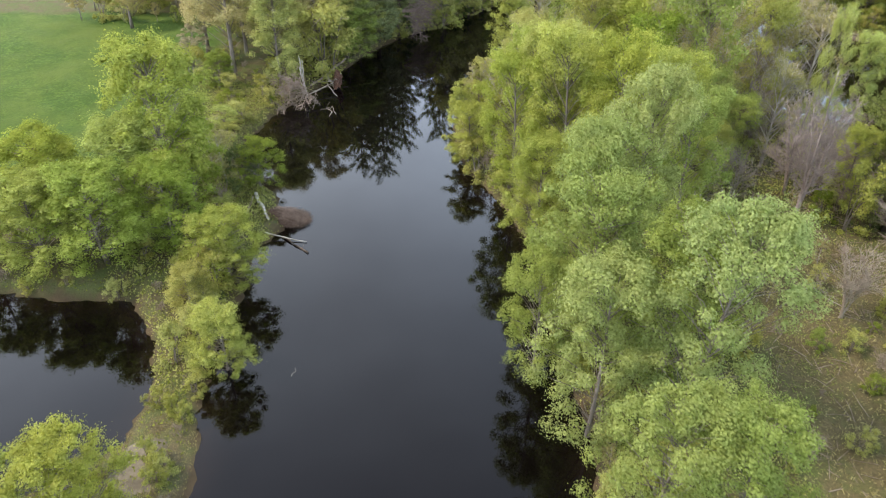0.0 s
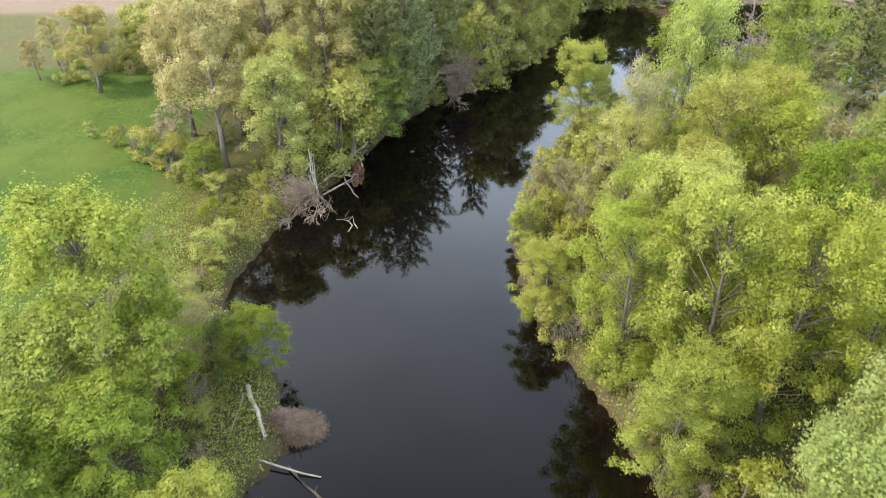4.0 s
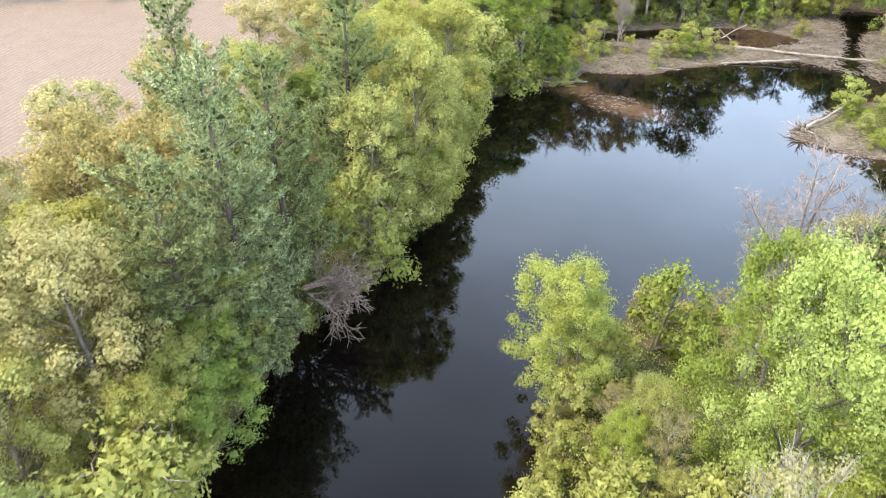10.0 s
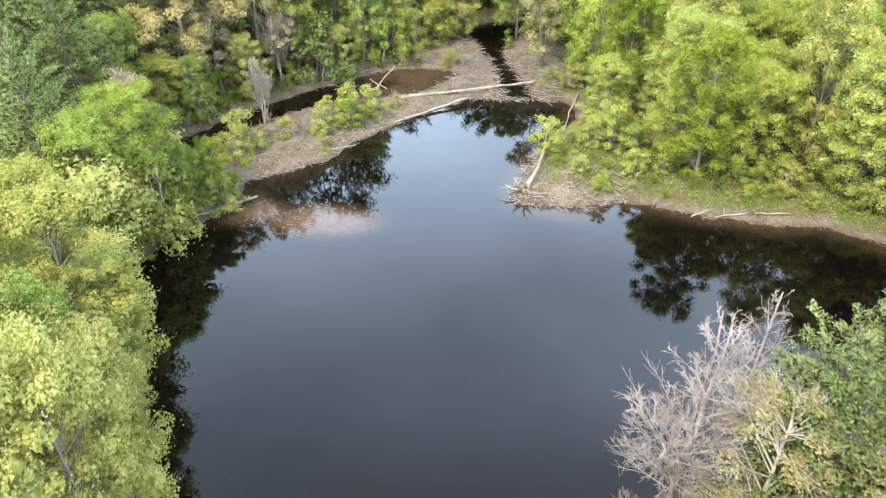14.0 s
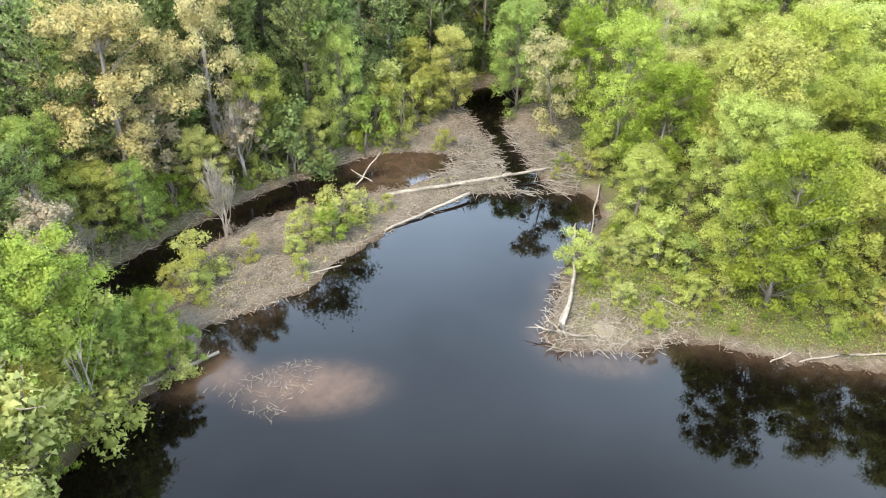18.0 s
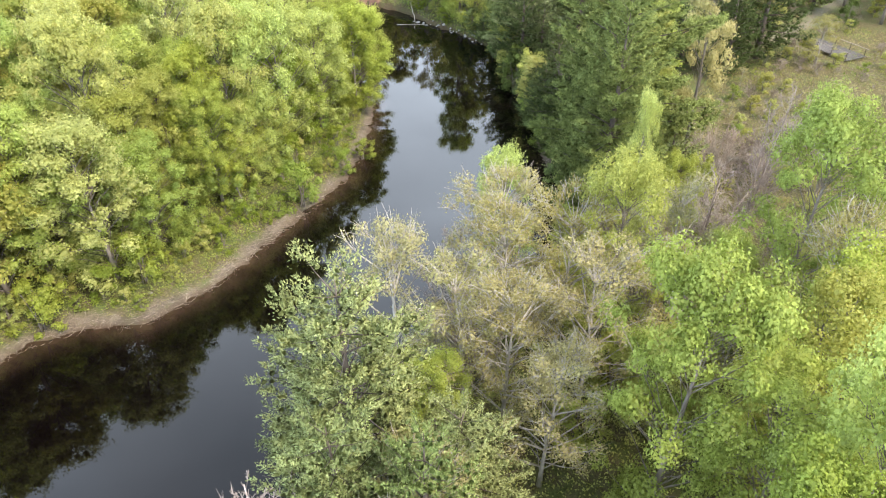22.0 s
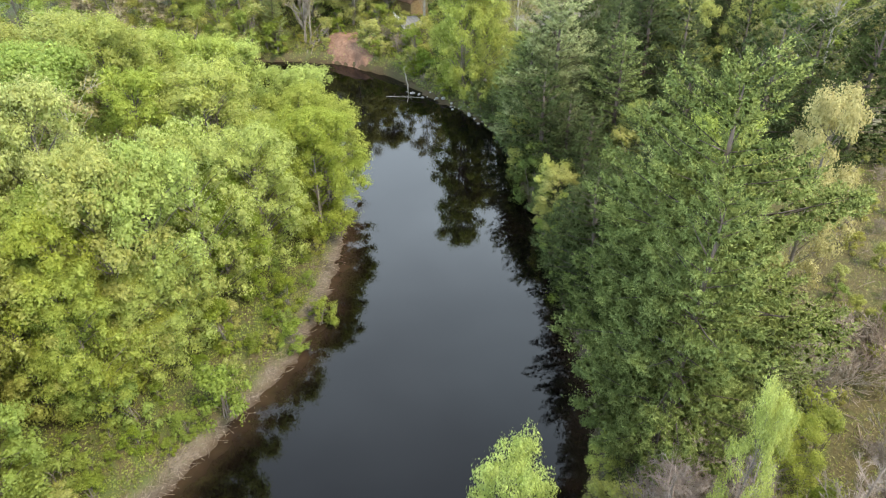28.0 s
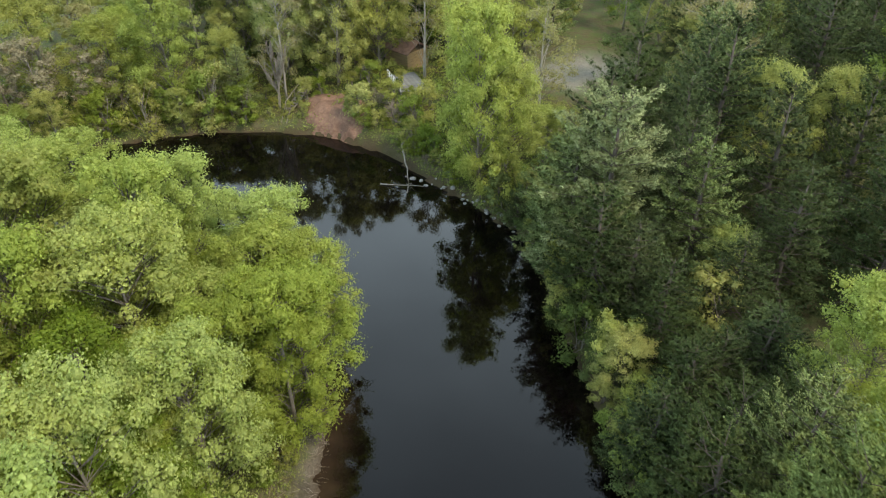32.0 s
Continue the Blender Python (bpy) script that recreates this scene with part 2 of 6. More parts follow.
SHORE_EAST = [(62.8, 97), (63, 93), (64.5, 88.5), (65.5, 85), (66.7, 80.5), (68.7, 74.5), (72, 69.5), (76, 64.5), (80.5, 60), (86, 56.6),
              (93, 54.5), (102, 54), (111, 58), (119, 66), (126, 78), (131, 95), (150, 140), (190, 200)]
SHORE_FAR = [(215, 190), (165, 120), (143, 84), (138, 68), (131.5, 56), (124, 42.5), (117, 36), (112, 33.2), (104, 31.8), (98, 32.8),
             (90, 33.4), (84, 34.3), (80, 36.6), (74.5, 41.5), (70, 44.5), (65, 48.6), (60, 53), (56, 57), (51.5, 60.5), (47.5, 66)]
SHORE_NECK = [(44.5, 71), (42.5, 78), (42, 86), (41, 94), (38.5, 102), (33, 108), (26, 111), (18, 112), (11, 108.5), (7.6, 102.5),
              (4.4, 96), (2, 90), (1, 85), (1.4, 78), (3, 72.5), (5.3, 68), (7.4, 62), (9, 57), (8.5, 50), (8.6, 44.5), (10, 38), (9.4, 32), (10.5, 0), (9, -70)]
MAIN = SHORE_WEST + SHORE_NORTH + SHORE_EAST + SHORE_FAR + SHORE_NECK
SIDE_POOL = [(-60, 54), (-44, 53.5), (-35, 52), (-26, 51.6), (-22.5, 46), (-21.2, 40.5), (-21.8, 36.5), (-25, 33), (-32, 31), (-45, 29), (-60, 30)]
BACKWATER = [(22, 168), (26, 170.5), (31, 173), (37, 173.6), (43, 173.8), (51, 173.6), (57, 172.2), (63, 171.4), (67.5, 168), (70, 163.4), (66, 161.6),
             (61, 163), (57, 165.2), (51, 168.6), (46, 170), (41, 170), (36, 168.2), (32, 166.4), (27, 165)]
CREEK = [(66.8, 152.8), (69.3, 156), (71.6, 158.5), (74, 161.3), (76.4, 164.3), (79, 167.5), (80.4, 169.8), (82.2, 173), (85.6, 174.6),
         (90.4, 173), (91.2, 168.8), (87.8, 166.8), (84, 165.5), (81.2, 164.8), (78.3, 162), (76, 158.9), (73.8, 155.9), (71.9, 153.1), (69.8, 150)]
WATERS = [MAIN, SIDE_POOL, BACKWATER, CREEK]


def signed_distance(px, py, poly):
    """Metres to the outline of poly: below zero inside."""
    p = np.array(poly, float)
    q = np.roll(p, -1, 0)
    best, inside = np.full(px.shape, 1e9), np.zeros(px.shape, bool)
    for (ax, ay), (bx, by) in zip(p, q):
        dx, dy = bx - ax, by - ay
        t = np.clip(((px - ax) * dx + (py - ay) * dy) / (dx * dx + dy * dy + 1e-12), 0, 1)
        best = np.minimum(best, (px - ax - t * dx) ** 2 + (py - ay - t * dy) ** 2)
        if ay != by:
            inside ^= ((ay > py) != (by > py)) & (px < ax + (py - ay) * dx / dy)
    best = np.sqrt(best)
    return np.where(inside, -best, best)


def wave(px, py, seed=0.0):
    """A smooth uneven field, about -1 to 1."""
    return (np.sin(px * 0.61 + seed) * np.sin(py * 0.53 + 1.7 * seed) + 0.6 * np.sin(px * 1.37 - py * 0.9 + seed * 3) + 0.5 * np.sin(py * 1.71 + px * 0.45 + 2 * seed)
            + 0.35 * np.sin(px * 3.1 + py * 2.3 + seed)) / 2.4


def water_distance(px, py):
    d = np.full(px.shape, 1e9)
    for poly in WATERS:
        d = np.minimum(d, signed_distance(px, py, poly))
    return d


def ground_height(px, py, d=None):
    px, py = np.asarray(px, float), np.asarray(py, float)
    d = water_distance(px, py) if d is None else d
    d2 = d + (0.45 * wave(px * 1.3, py * 1.3, 2.0) + 0.28 * wave(px * 3.1, py * 3.1, 4.0)) * np.clip(1 - np.abs(d) / 6, 0, 1)
    beach = np.clip((px - 48) / 6, 0, 1) * np.clip((py - 56) / 4, 0, 1) * np.clip((150 - py) / 8, 0, 1)   # gentle muddy shore
    d2 = d2 + (0.38 * wave(px * 2.1, py * 2.1, 7.0) + 0.22 * wave(px * 4.3, py * 4.3, 9.0)) * beach * np.clip(1 - np.abs(d) / 3, 0, 1)      # bitten edge
    delta = np.clip((py - 152) / 4, 0, 1) * np.clip((px - 28) / 6, 0, 1) * np.clip((86 - px) / 6, 0, 1) * np.clip((178 - py) / 6, 0, 1)
    low = np.maximum(beach, delta)
    land_steep = 1.05 * (1 - np.exp(-np.maximum(d2, 0) / 0.9)) + 0.035 * np.clip(d, 0, 30)
    land_low = 0.16 * np.clip(d2, 0, 2.6) + 0.5 * np.clip((d2 - 2.6) / 2.0, 0, 1) * (1 - delta) + 0.03 * np.clip(d, 0, 30)
    rise = 2.2 * np.exp(-((px - 112) / 16) ** 2 - ((py - 24) / 8) ** 2)
    spit = np.clip((px + 24) / 2, 0, 1) * np.clip((-14 - px) / 2, 0, 1) * np.clip((52 - py) / 6, 0, 1)
    land = (land_steep * (1 - low) + land_low * low) * (1 - 0.6 * spit) + rise + 0.10 * wave(px * 0.8, py * 0.8, 5.0) * np.clip(d / 4, 0, 1)
    bed = np.maximum(0.35 * d2, -1.6)
    su, sv = (px - 34.4) * 0.65 - (py - 148.3) * 0.76, (px - 34.4) * 0.76 + (py - 148.3) * 0.65
    shoal = 1.40 * np.exp(-((su / 8.2) ** 2 + (sv / 3.9) ** 2) ** 1.5)
    shoal = shoal + 1.2 * np.exp(-((px - 64) / 6) ** 2 - ((py - 167) / 4) ** 2) + 0.9 * np.exp(-((px - 52) / 4.5) ** 2 - ((py - 133.5) / 4) ** 2)
    bed = np.minimum(bed + shoal * np.clip(-d / 1.5, 0, 1), -0.08)
    return np.where(d2 > 0, np.maximum(land, 0.03 + 0.05 * np.clip(d2, 0, 1)), bed)


def z_at(x, y):
    return float(ground_height(np.array([x]), np.array([y]))[0])


# ---- helpers for meshes ----
def mesh_of(name, verts, faces, material, smooth=False, normals=None):
    me = bpy.data.meshes.new(name)
    me.from_pydata(verts, [], faces)
    me.materials.append(material)
    if normals is not None:
        me.normals_split_custom_set_from_vertices(normals)
    if smooth:
        me.polygons.foreach_set("use_smooth", [True] * len(me.polygons))
    return me


def part(name, me, parent, label=""):
    ob = new(name, me)
    ob.parent = parent
    if label:
        ob["label"] = label
    return ob


def mesh_faces(n):
    return np.arange(3 * n).reshape(n, 3).tolist()


class Tubes:
    """Collects tapered, bent tubes into one mesh."""

    def __init__(self):
        self.v, self.f = [], []

    def add(self, points, radii, sides=5, cap=True):
        pts = [Vector(p) for p in points]
        base = len(self.v)
        for i, p in enumerate(pts):
            d = (pts[min(i + 1, len(pts) - 1)] - pts[max(i - 1, 0)]).normalized()
            a = d.orthogonal().normalized() if abs(d.z) < 0.95 else Vector((1, 0, 0)).cross(d).normalized()
            b = d.cross(a)
            for k in range(sides):
                t = 2 * math.pi * k / sides
                self.v.append(tuple(p + (a * math.cos(t) + b * math.sin(t)) * radii[i]))
        for i in range(len(pts) - 1):
            for k in range(sides):
                k2 = (k + 1) % sides
                self.f.append((base + i * sides + k, base + i * sides + k2, base + (i + 1) * sides + k2, base + (i + 1) * sides + k))
        if cap:
            self.f.append(tuple(base + (len(pts) - 1) * sides + k for k in range(sides)))
            self.f.append(tuple(base + k for k in reversed(range(sides))))

    def mesh(self, name, material):
        return mesh_of(name, self.v, self.f, material, True)


def unit(a):
    return a / (np.linalg.norm(a, axis=-1, keepdims=True) + 1e-9)


def leaf_cloud(rng, centre, outward, size, aspect=0.8, up=0.45, wild=0.55, point=0.3, soft=0.44):
    """Single blades at the given places, some lying on the outline and some pointing out of it: verts of n triangles,
    and normals that lean towards the outside of the clump, as a tuft of many small leaves would."""
    n = len(centre)
    out = unit(outward)
    lie = unit(out + np.array([0, 0, up]) + rng.normal(0, wild, (n, 3)))
    t = unit(np.cross(lie, rng.normal(0, 1, (n, 3))))
    tip = unit(out + np.array([0, 0, 0.5]) + rng.normal(0, 0.45, (n, 3)))
    t = np.where((rng.random(n) < point)[:, None], tip, t)
    b = unit(np.cross(t, lie + rng.normal(0, 0.1, (n, 3))))
    face = np.cross(b, t)
    flip = np.sign((face * (out + np.array([0, 0, 0.3]))).sum(1, keepdims=True))
    b, face = b * flip, face * flip
    s = (size * rng.uniform(0.6, 1.4, n))[:, None]
    v = np.stack([centre - t * s * 0.4 - b * s * 0.5 * aspect, centre - t * s * 0.4 + b * s * 0.5 * aspect, centre + t * s * 0.6], 1)
    nor = unit(soft * unit(out + np.array([0, 0, 0.25])) + (1 - soft) * face)
    return v.reshape(-1, 3), np.repeat(nor, 3, 0)


# ---- tree kinds ----
_bm = bmesh.new()
bmesh.ops.create_icosphere(_bm, subdivisions=1, radius=1.0)
BALL_V = np.array([v.co[:] for v in _bm.verts])
BALL_F = np.array([[v.index for v in f.verts] for f in _bm.faces])
_bm.free()


def clump_cores(rng, centre, radius, squash):
    """The dense inside of each clump: a knobbly lump under the blades."""
    V, F = [], []
    for c, r in zip(centre, radius):
        k = rng.uniform(0, 9, 3)
        bump = 1 + 0.20 * np.sin(BALL_V[:, 0] * 3.3 + k[0]) * np.sin(BALL_V[:, 1] * 3.7 + k[1]) + 0.16 * np.sin(BALL_V[:, 2] * 4.1 + BALL_V[:, 0] * 2 + k[2]) + rng.normal(0, 0.05, len(BALL_V))
        F.append(BALL_F + len(V) * len(BALL_V))
        V.append(c + BALL_V * (bump * r)[:, None] * np.array([1.05, 1.05, squash]))
    return np.concatenate(V), np.concatenate(F)


def broadleaf(seed, kind, name, height, radius, leaves, size, clear=0.28, puffs=46, squash=0.8, bark=BARK, twigs=0, stems=1, label="", limb_r=1.0, core=0.34):
    """A tree or shrub: trunk, limbs that carry the clumps, and a crown of single blades."""
    rng = np.random.default_rng(seed)
    root = new(name)
    trunk, limbs = Tubes(), Tubes()
    lean = rng.normal(0, 0.03 * height, (stems, 2))
    stem_pts = []
    for s in range(stems):
        off = rng.normal(0, 0.18, 2) if stems > 1 else np.zeros(2)
        spread = rng.normal(0, 0.16 * radius, 2) * (1.6 if stems > 1 else 0.5)
        top = height * (0.86 if stems == 1 else rng.uniform(0.6, 0.85))
        pts, r0 = [], ((0.017 if kind == "oak" else 0.011) * height + 0.02) / (1 if stems == 1 else 1.6)
        for i in range(7):
            u = i / 6
            pts.append((off[0] + spread[0] * u ** 1.5 + lean[s, 0] * u * (1 - u), off[1] + spread[1] * u ** 1.5 + lean[s, 1] * u * (1 - u), top * u - 0.25 * (i == 0)))
        trunk.add(pts, [r0 * (1.35 if i == 0 else 1) * (1 - 0.85 * i / 6) + 0.012 for i in range(7)], 7)
        stem_pts.append(np.array(pts))
    # clumps on an uneven envelope
    u = rng.uniform(0, 1, puffs) ** (0.84 if stems == 1 else 1.15)
    u[: puffs // 6] = rng.uniform(0.85, 1.0, puffs // 6)
    ang = rng.uniform(0, 1.2, puffs) + np.arange(puffs) * 2.399
    prof = np.sin(math.pi * ((0.16 if stems == 1 else 0.34) + (0.74 if stems == 1 else 0.54) * u)) ** 0.6
    lobes = 1 + 0.16 * np.sin(2 * ang + seed) + 0.12 * np.sin(3 * ang + 2 * seed)
    rad = radius * prof * lobes * np.sqrt(np.maximum(rng.uniform(0.0, 1.0, puffs), np.where(u > 0.55, 0.0, 0.25))) * 0.88
    zc = height * (clear + (0.95 - clear) * u)
    pc = np.stack([rad * np.cos(ang), rad * np.sin(ang), zc], 1)
    pc[:, :2] += stem_pts[0][-1][:2] * u[:, None]
    pr = radius * rng.uniform(0.62, 1.15, puffs) * (0.30 if puffs < 40 else 0.195)
    inner = int(leaves * 0.36)
    per = ((pr ** 2) / (pr ** 2).sum() * (leaves - inner)).astype(int)
    idx = np.repeat(np.arange(puffs), per)
    n = len(idx)
    # most blades sit along sprays that reach outwards from each clump, the rest fill its surface
    sprays = 10
    mid = np.array([0, 0, height * (clear + 0.22)])
    sd = unit(rng.normal(0, 1, (puffs, sprays, 3)) + 0.75 * unit(pc - mid)[:, None, :] + np.array([0, 0, 0.30]))
    sl = rng.uniform(0.70, 1.50, (puffs, sprays))
    k = rng.integers(0, sprays, n)
    along = 1 - 0.72 * rng.random(n) ** 1.25
    d = sd[idx, k]
    wide = 0.24 * pr[idx] * (1.25 - 0.60 * along)
    on = d * (pr[idx] * sl[idx, k] * along)[:, None] + rng.normal(0, 1, (n, 3)) * wide[:, None]
    d0 = unit(rng.normal(0, 1, (n, 3)) + np.array([0, 0, 0.30]))
    shell = d0 * (pr[idx] * rng.uniform(0.60, 0.95, n) * (1 + 0.10 * np.sin(d0[:, 2] * 7 + idx)))[:, None]
    on = np.where((rng.random(n) < 0.66)[:, None], on, shell)
    centre = pc[idx] + on * np.array([1.08, 1.08, squash])
    out = unit(centre - mid) * 0.45 + unit(on) * 0.65
    v1, n1 = leaf_cloud(rng, centre, out, size, 1.0)
    ii = rng.integers(0, puffs, inner)
    d2 = unit(rng.normal(0, 1, (inner, 3)) + np.array([0, 0, 0.2]))
    c2 = pc[ii] + d2 * (pr[ii] * rng.uniform(0.55, 0.86, inner))[:, None] * np.array([1.08, 1.08, squash])
    v2, n2 = leaf_cloud(rng, c2, d2, size * 1.5, 1.0, point=0.0, wild=0.4)
    verts, faces, nors = np.concatenate([v1, v2]), mesh_faces(n + inner), np.concatenate([n1, n2])
    if core:
        v3, f3 = clump_cores(rng, pc, pr * core, squash)
        faces += (f3 + len(verts)).tolist()
        nors = np.concatenate([nors, unit(v3 - np.repeat(pc, len(BALL_V), 0))])
        verts = np.concatenate([verts, v3])
    part("crown", mesh_of(name + "_crown", verts, faces, LEAF[kind], normals=nors), root)
    for k in range(puffs):
        sp = stem_pts[k % stems]
        hz = max(0.08 * height, min(pc[k, 2] - rng.uniform(0.65, 1.05) * math.hypot(pc[k, 0], pc[k, 1]), sp[-1][2] * 0.9))
        f = hz / max(sp[-1][2], 0.1) * 6
        i = int(min(max(f, 0), 5))
        a = sp[i] + (sp[i + 1] - sp[i]) * min(max(f - i, 0), 1)
        b = pc[k]
        m = a * 0.45 + b * 0.55 + np.array([*rng.normal(0, 0.05 * radius, 2), 0.06 * radius])
        r = (0.010 + 0.006 * np.linalg.norm(b - a)) * limb_r
        limbs.add([a, m, b], [r * 1.2, r * 0.7, r * 0.25], 4 if limb_r > 1.5 else 3, False)
        for j in range(twigs):
            e = b + unit(rng.normal(0, 1, 3) + unit(b - np.array([0, 0, hz])) * 1.2 + np.array([0, 0, 0.5])) * pr[k] * rng.uniform(0.8, 1.7)
            q = m * 0.35 + b * 0.65 + rng.normal(0, 0.12, 3)
            limbs.add([q, (q + e) / 2 + rng.normal(0, 0.08, 3), e], [0.020 * limb_r ** 0.5, 0.014 * limb_r ** 0.5, 0.006], 3, False)
    part("trunk", trunk.mesh(name + "_trunk", bark), root)
    part("branching", limbs.mesh(name + "_limbs", (BARK_PALE if bark is BARK_PALE else TWIG) if twigs else bark), root)
    return root, height, radius, label


def conifer(seed, name, height, radius, plumes, size, label="", clear=0.06, kind="pine", blades=20, dome=0.62, needle=0.25, blade=0.18):
    """A white pine: uneven whorls of boughs, each set with side twigs that end in brush-like plumes of needles."""
    rng = np.random.default_rng(seed)
    root = new(name)
    trunk, limbs = Tubes(), Tubes()
    trunk.add([(0, 0, -0.3), (0.05, 0.03, height * 0.3), (-0.04, 0.06, height * 0.65), (0, 0, height * 0.98)], [0.021 * height, 0.016 * height, 0.009 * height, 0.02], 7)
    C, D, tot, boughs = [], [], 0.0, []
    whorls = int(height / 1.15)
    swell = rng.uniform(0, 6.28, 3)
    for w in range(whorls):
        u = (w + rng.uniform(-0.3, 0.3)) / whorls
        if u < clear:
            continue
        length = radius * (max(1 - u, 0.0) ** dome) * (0.66 + 0.34 * min(1, (u - clear) / 0.2)) + 0.3
        k = 6 if u < 0.75 else 4
        a0 = rng.uniform(0, 7)
        for b in range(k):
            ang = a0 + 2 * math.pi * b / k + rng.normal(0, 0.2)
            L = length * rng.uniform(0.58, 1.12) * (1 + 0.13 * math.sin(2 * ang + swell[0] + 3 * u) + 0.10 * math.sin(3 * ang + swell[1] - 5 * u))
            boughs.append((u, ang, L))
            tot += L ** 1.5
    for u, ang, L in boughs:
        ca, sa = math.cos(ang), math.sin(ang)
        z0, rise = u * height, 0.08 + 0.55 * u + rng.normal(0, 0.06)
        bend = lambda s: np.array([ca * L * s, sa * L * s, z0 + L * (rise * s - 0.30 * s * s * (1 - u) + 0.16 * s ** 3)])
        limbs.add([bend(0), bend(0.5), bend(0.97)], [0.02 + 0.012 * L, 0.012 + 0.006 * L, 0.008], 3, False)
        n = max(3, int(plumes * L ** 1.5 / tot + rng.random()))
        s = 1 - (0.60 + 0.32 * u) * ((np.arange(n) + rng.uniform(0, 1, n)) / n) ** 1.15
        side = rng.choice([-1.0, 1.0], n) * rng.uniform(0.1, 1, n) * L * 0.40 * np.sqrt(np.clip(1.12 - s, 0.04, 1))
        lift = L * (rise * s - 0.30 * s * s * (1 - u) + 0.16 * s ** 3) - 0.35 * side * side / L + rng.normal(0, 0.10, n)
        C.append(np.stack([ca * L * s - sa * side, sa * L * s + ca * side, z0 + lift], 1))
        D.append(np.tile([ca * 0.75, sa * 0.75, 0.42 + 0.25 * u], (n, 1)) + np.stack([-sa * side, ca * side, 0 * side], 1) * 1.3 / L + rng.normal(0, 0.18, (n, 3)))
    C, D = np.concatenate(C), unit(np.concatenate(D))
    n, k = len(C), blades
    reach = np.repeat(size * rng.uniform(0.7, 1.35, n), k)[:, None]
    axis_ = np.repeat(D, k, 0)
    f = rng.uniform(0, 1, (n * k, 1)) ** 0.8
    spread = unit(rng.normal(0, 1, (n * k, 3)))
    dd = unit(axis_ * 0.75 + spread * 0.75 + 0.25 * rng.normal(0, 1, (n * k, 3)))
    s = blade * rng.uniform(0.7, 1.3, (n * k, 1))
    cc = np.repeat(C, k, 0) + axis_ * reach * (1.0 * f - 0.55) + spread * reach * rng.uniform(0.04, 0.36, (n * k, 1)) * (1.1 - 0.6 * f) * np.array([1, 1, 0.7])
    sd = unit(np.cross(dd, rng.normal(0, 1, (n * k, 3)))) * s * needle
    want = unit(axis_ * 0.45 + spread * 0.75 + np.array([0, 0, 0.30]))
    face = np.cross(sd, dd)
    flip = np.sign((face * want).sum(1, keepdims=True))
    sd, face = sd * flip, unit(face * flip)
    v = np.stack([cc - sd, cc + sd, cc + dd * s], 1).reshape(-1, 3)
    nor = np.repeat(unit(0.10 * dd + 0.90 * want + 0.35 * face), 3, 0)
    v3, f3 = clump_cores(rng, C - D * size * 0.3, np.full(n, size * 0.12), 0.8)
    faces = mesh_faces(n * k) + (f3 + len(v)).tolist()
    nor = np.concatenate([nor, unit(v3 - np.repeat(C, len(BALL_V), 0))])
    part("crown", mesh_of(name + "_crown", np.concatenate([v, v3]), faces, LEAF[kind], normals=nor), root)
    part("trunk", trunk.mesh(name + "_trunk", BARK_DARK), root)
    part("branching", limbs.mesh(name + "_limbs", BARK_DARK), root)
    return root, height, radius, label


def bare(seed, name, height, radius, label="", material=TWIG, depth=4, stems=3, spread=0.28, fine=0.019):
    """A leafless tree: forks again and again down to fine twigs."""
    rng = np.random.default_rng(seed)
    root = new(name)
    trunk, limbs = Tubes(), Tubes()
    todo = []
    for s in range(stems):
        d = unit(np.array([*rng.normal(0, spread, 2), 1.0]))
        todo.append((np.array([*rng.normal(0, 0.15, 2), -0.2]), d, height * 0.36, 0.012 * height, 0))
    while todo:
        p, d, L, r, g = todo.pop()
        m = p + d * L * 0.5 + rng.normal(0, 0.04 * L, 3)
        d2 = unit(d + np.array([0, 0, 0.10]) + rng.normal(0, 0.10, 3))
        e = m + d2 * L * 0.5
        (trunk if g == 0 else limbs).add([p, m, e], [r, r * 0.82, r * 0.62], 6 if g == 0 else (4 if g == 1 else 3), False)
        if g < depth:
            for b in range(4 if g < 2 else 5 if g == 2 else 4):
                f = rng.uniform(0.3, 1.0)
                q = p + (e - p) * f if b else e
                nd = unit(d2 * 0.9 + rng.normal(0, 0.50 * radius / height * 2.4, 3) + np.array([0, 0, 0.18]))
                todo.append((q, nd, L * rng.uniform(0.52, 0.78), max(r * 0.50, fine), g + 1))
    part("trunk", trunk.mesh(name + "_trunk", material), root)
    part("branching", limbs.mesh(name + "_limbs", material), root)
    return root, height, radius, label


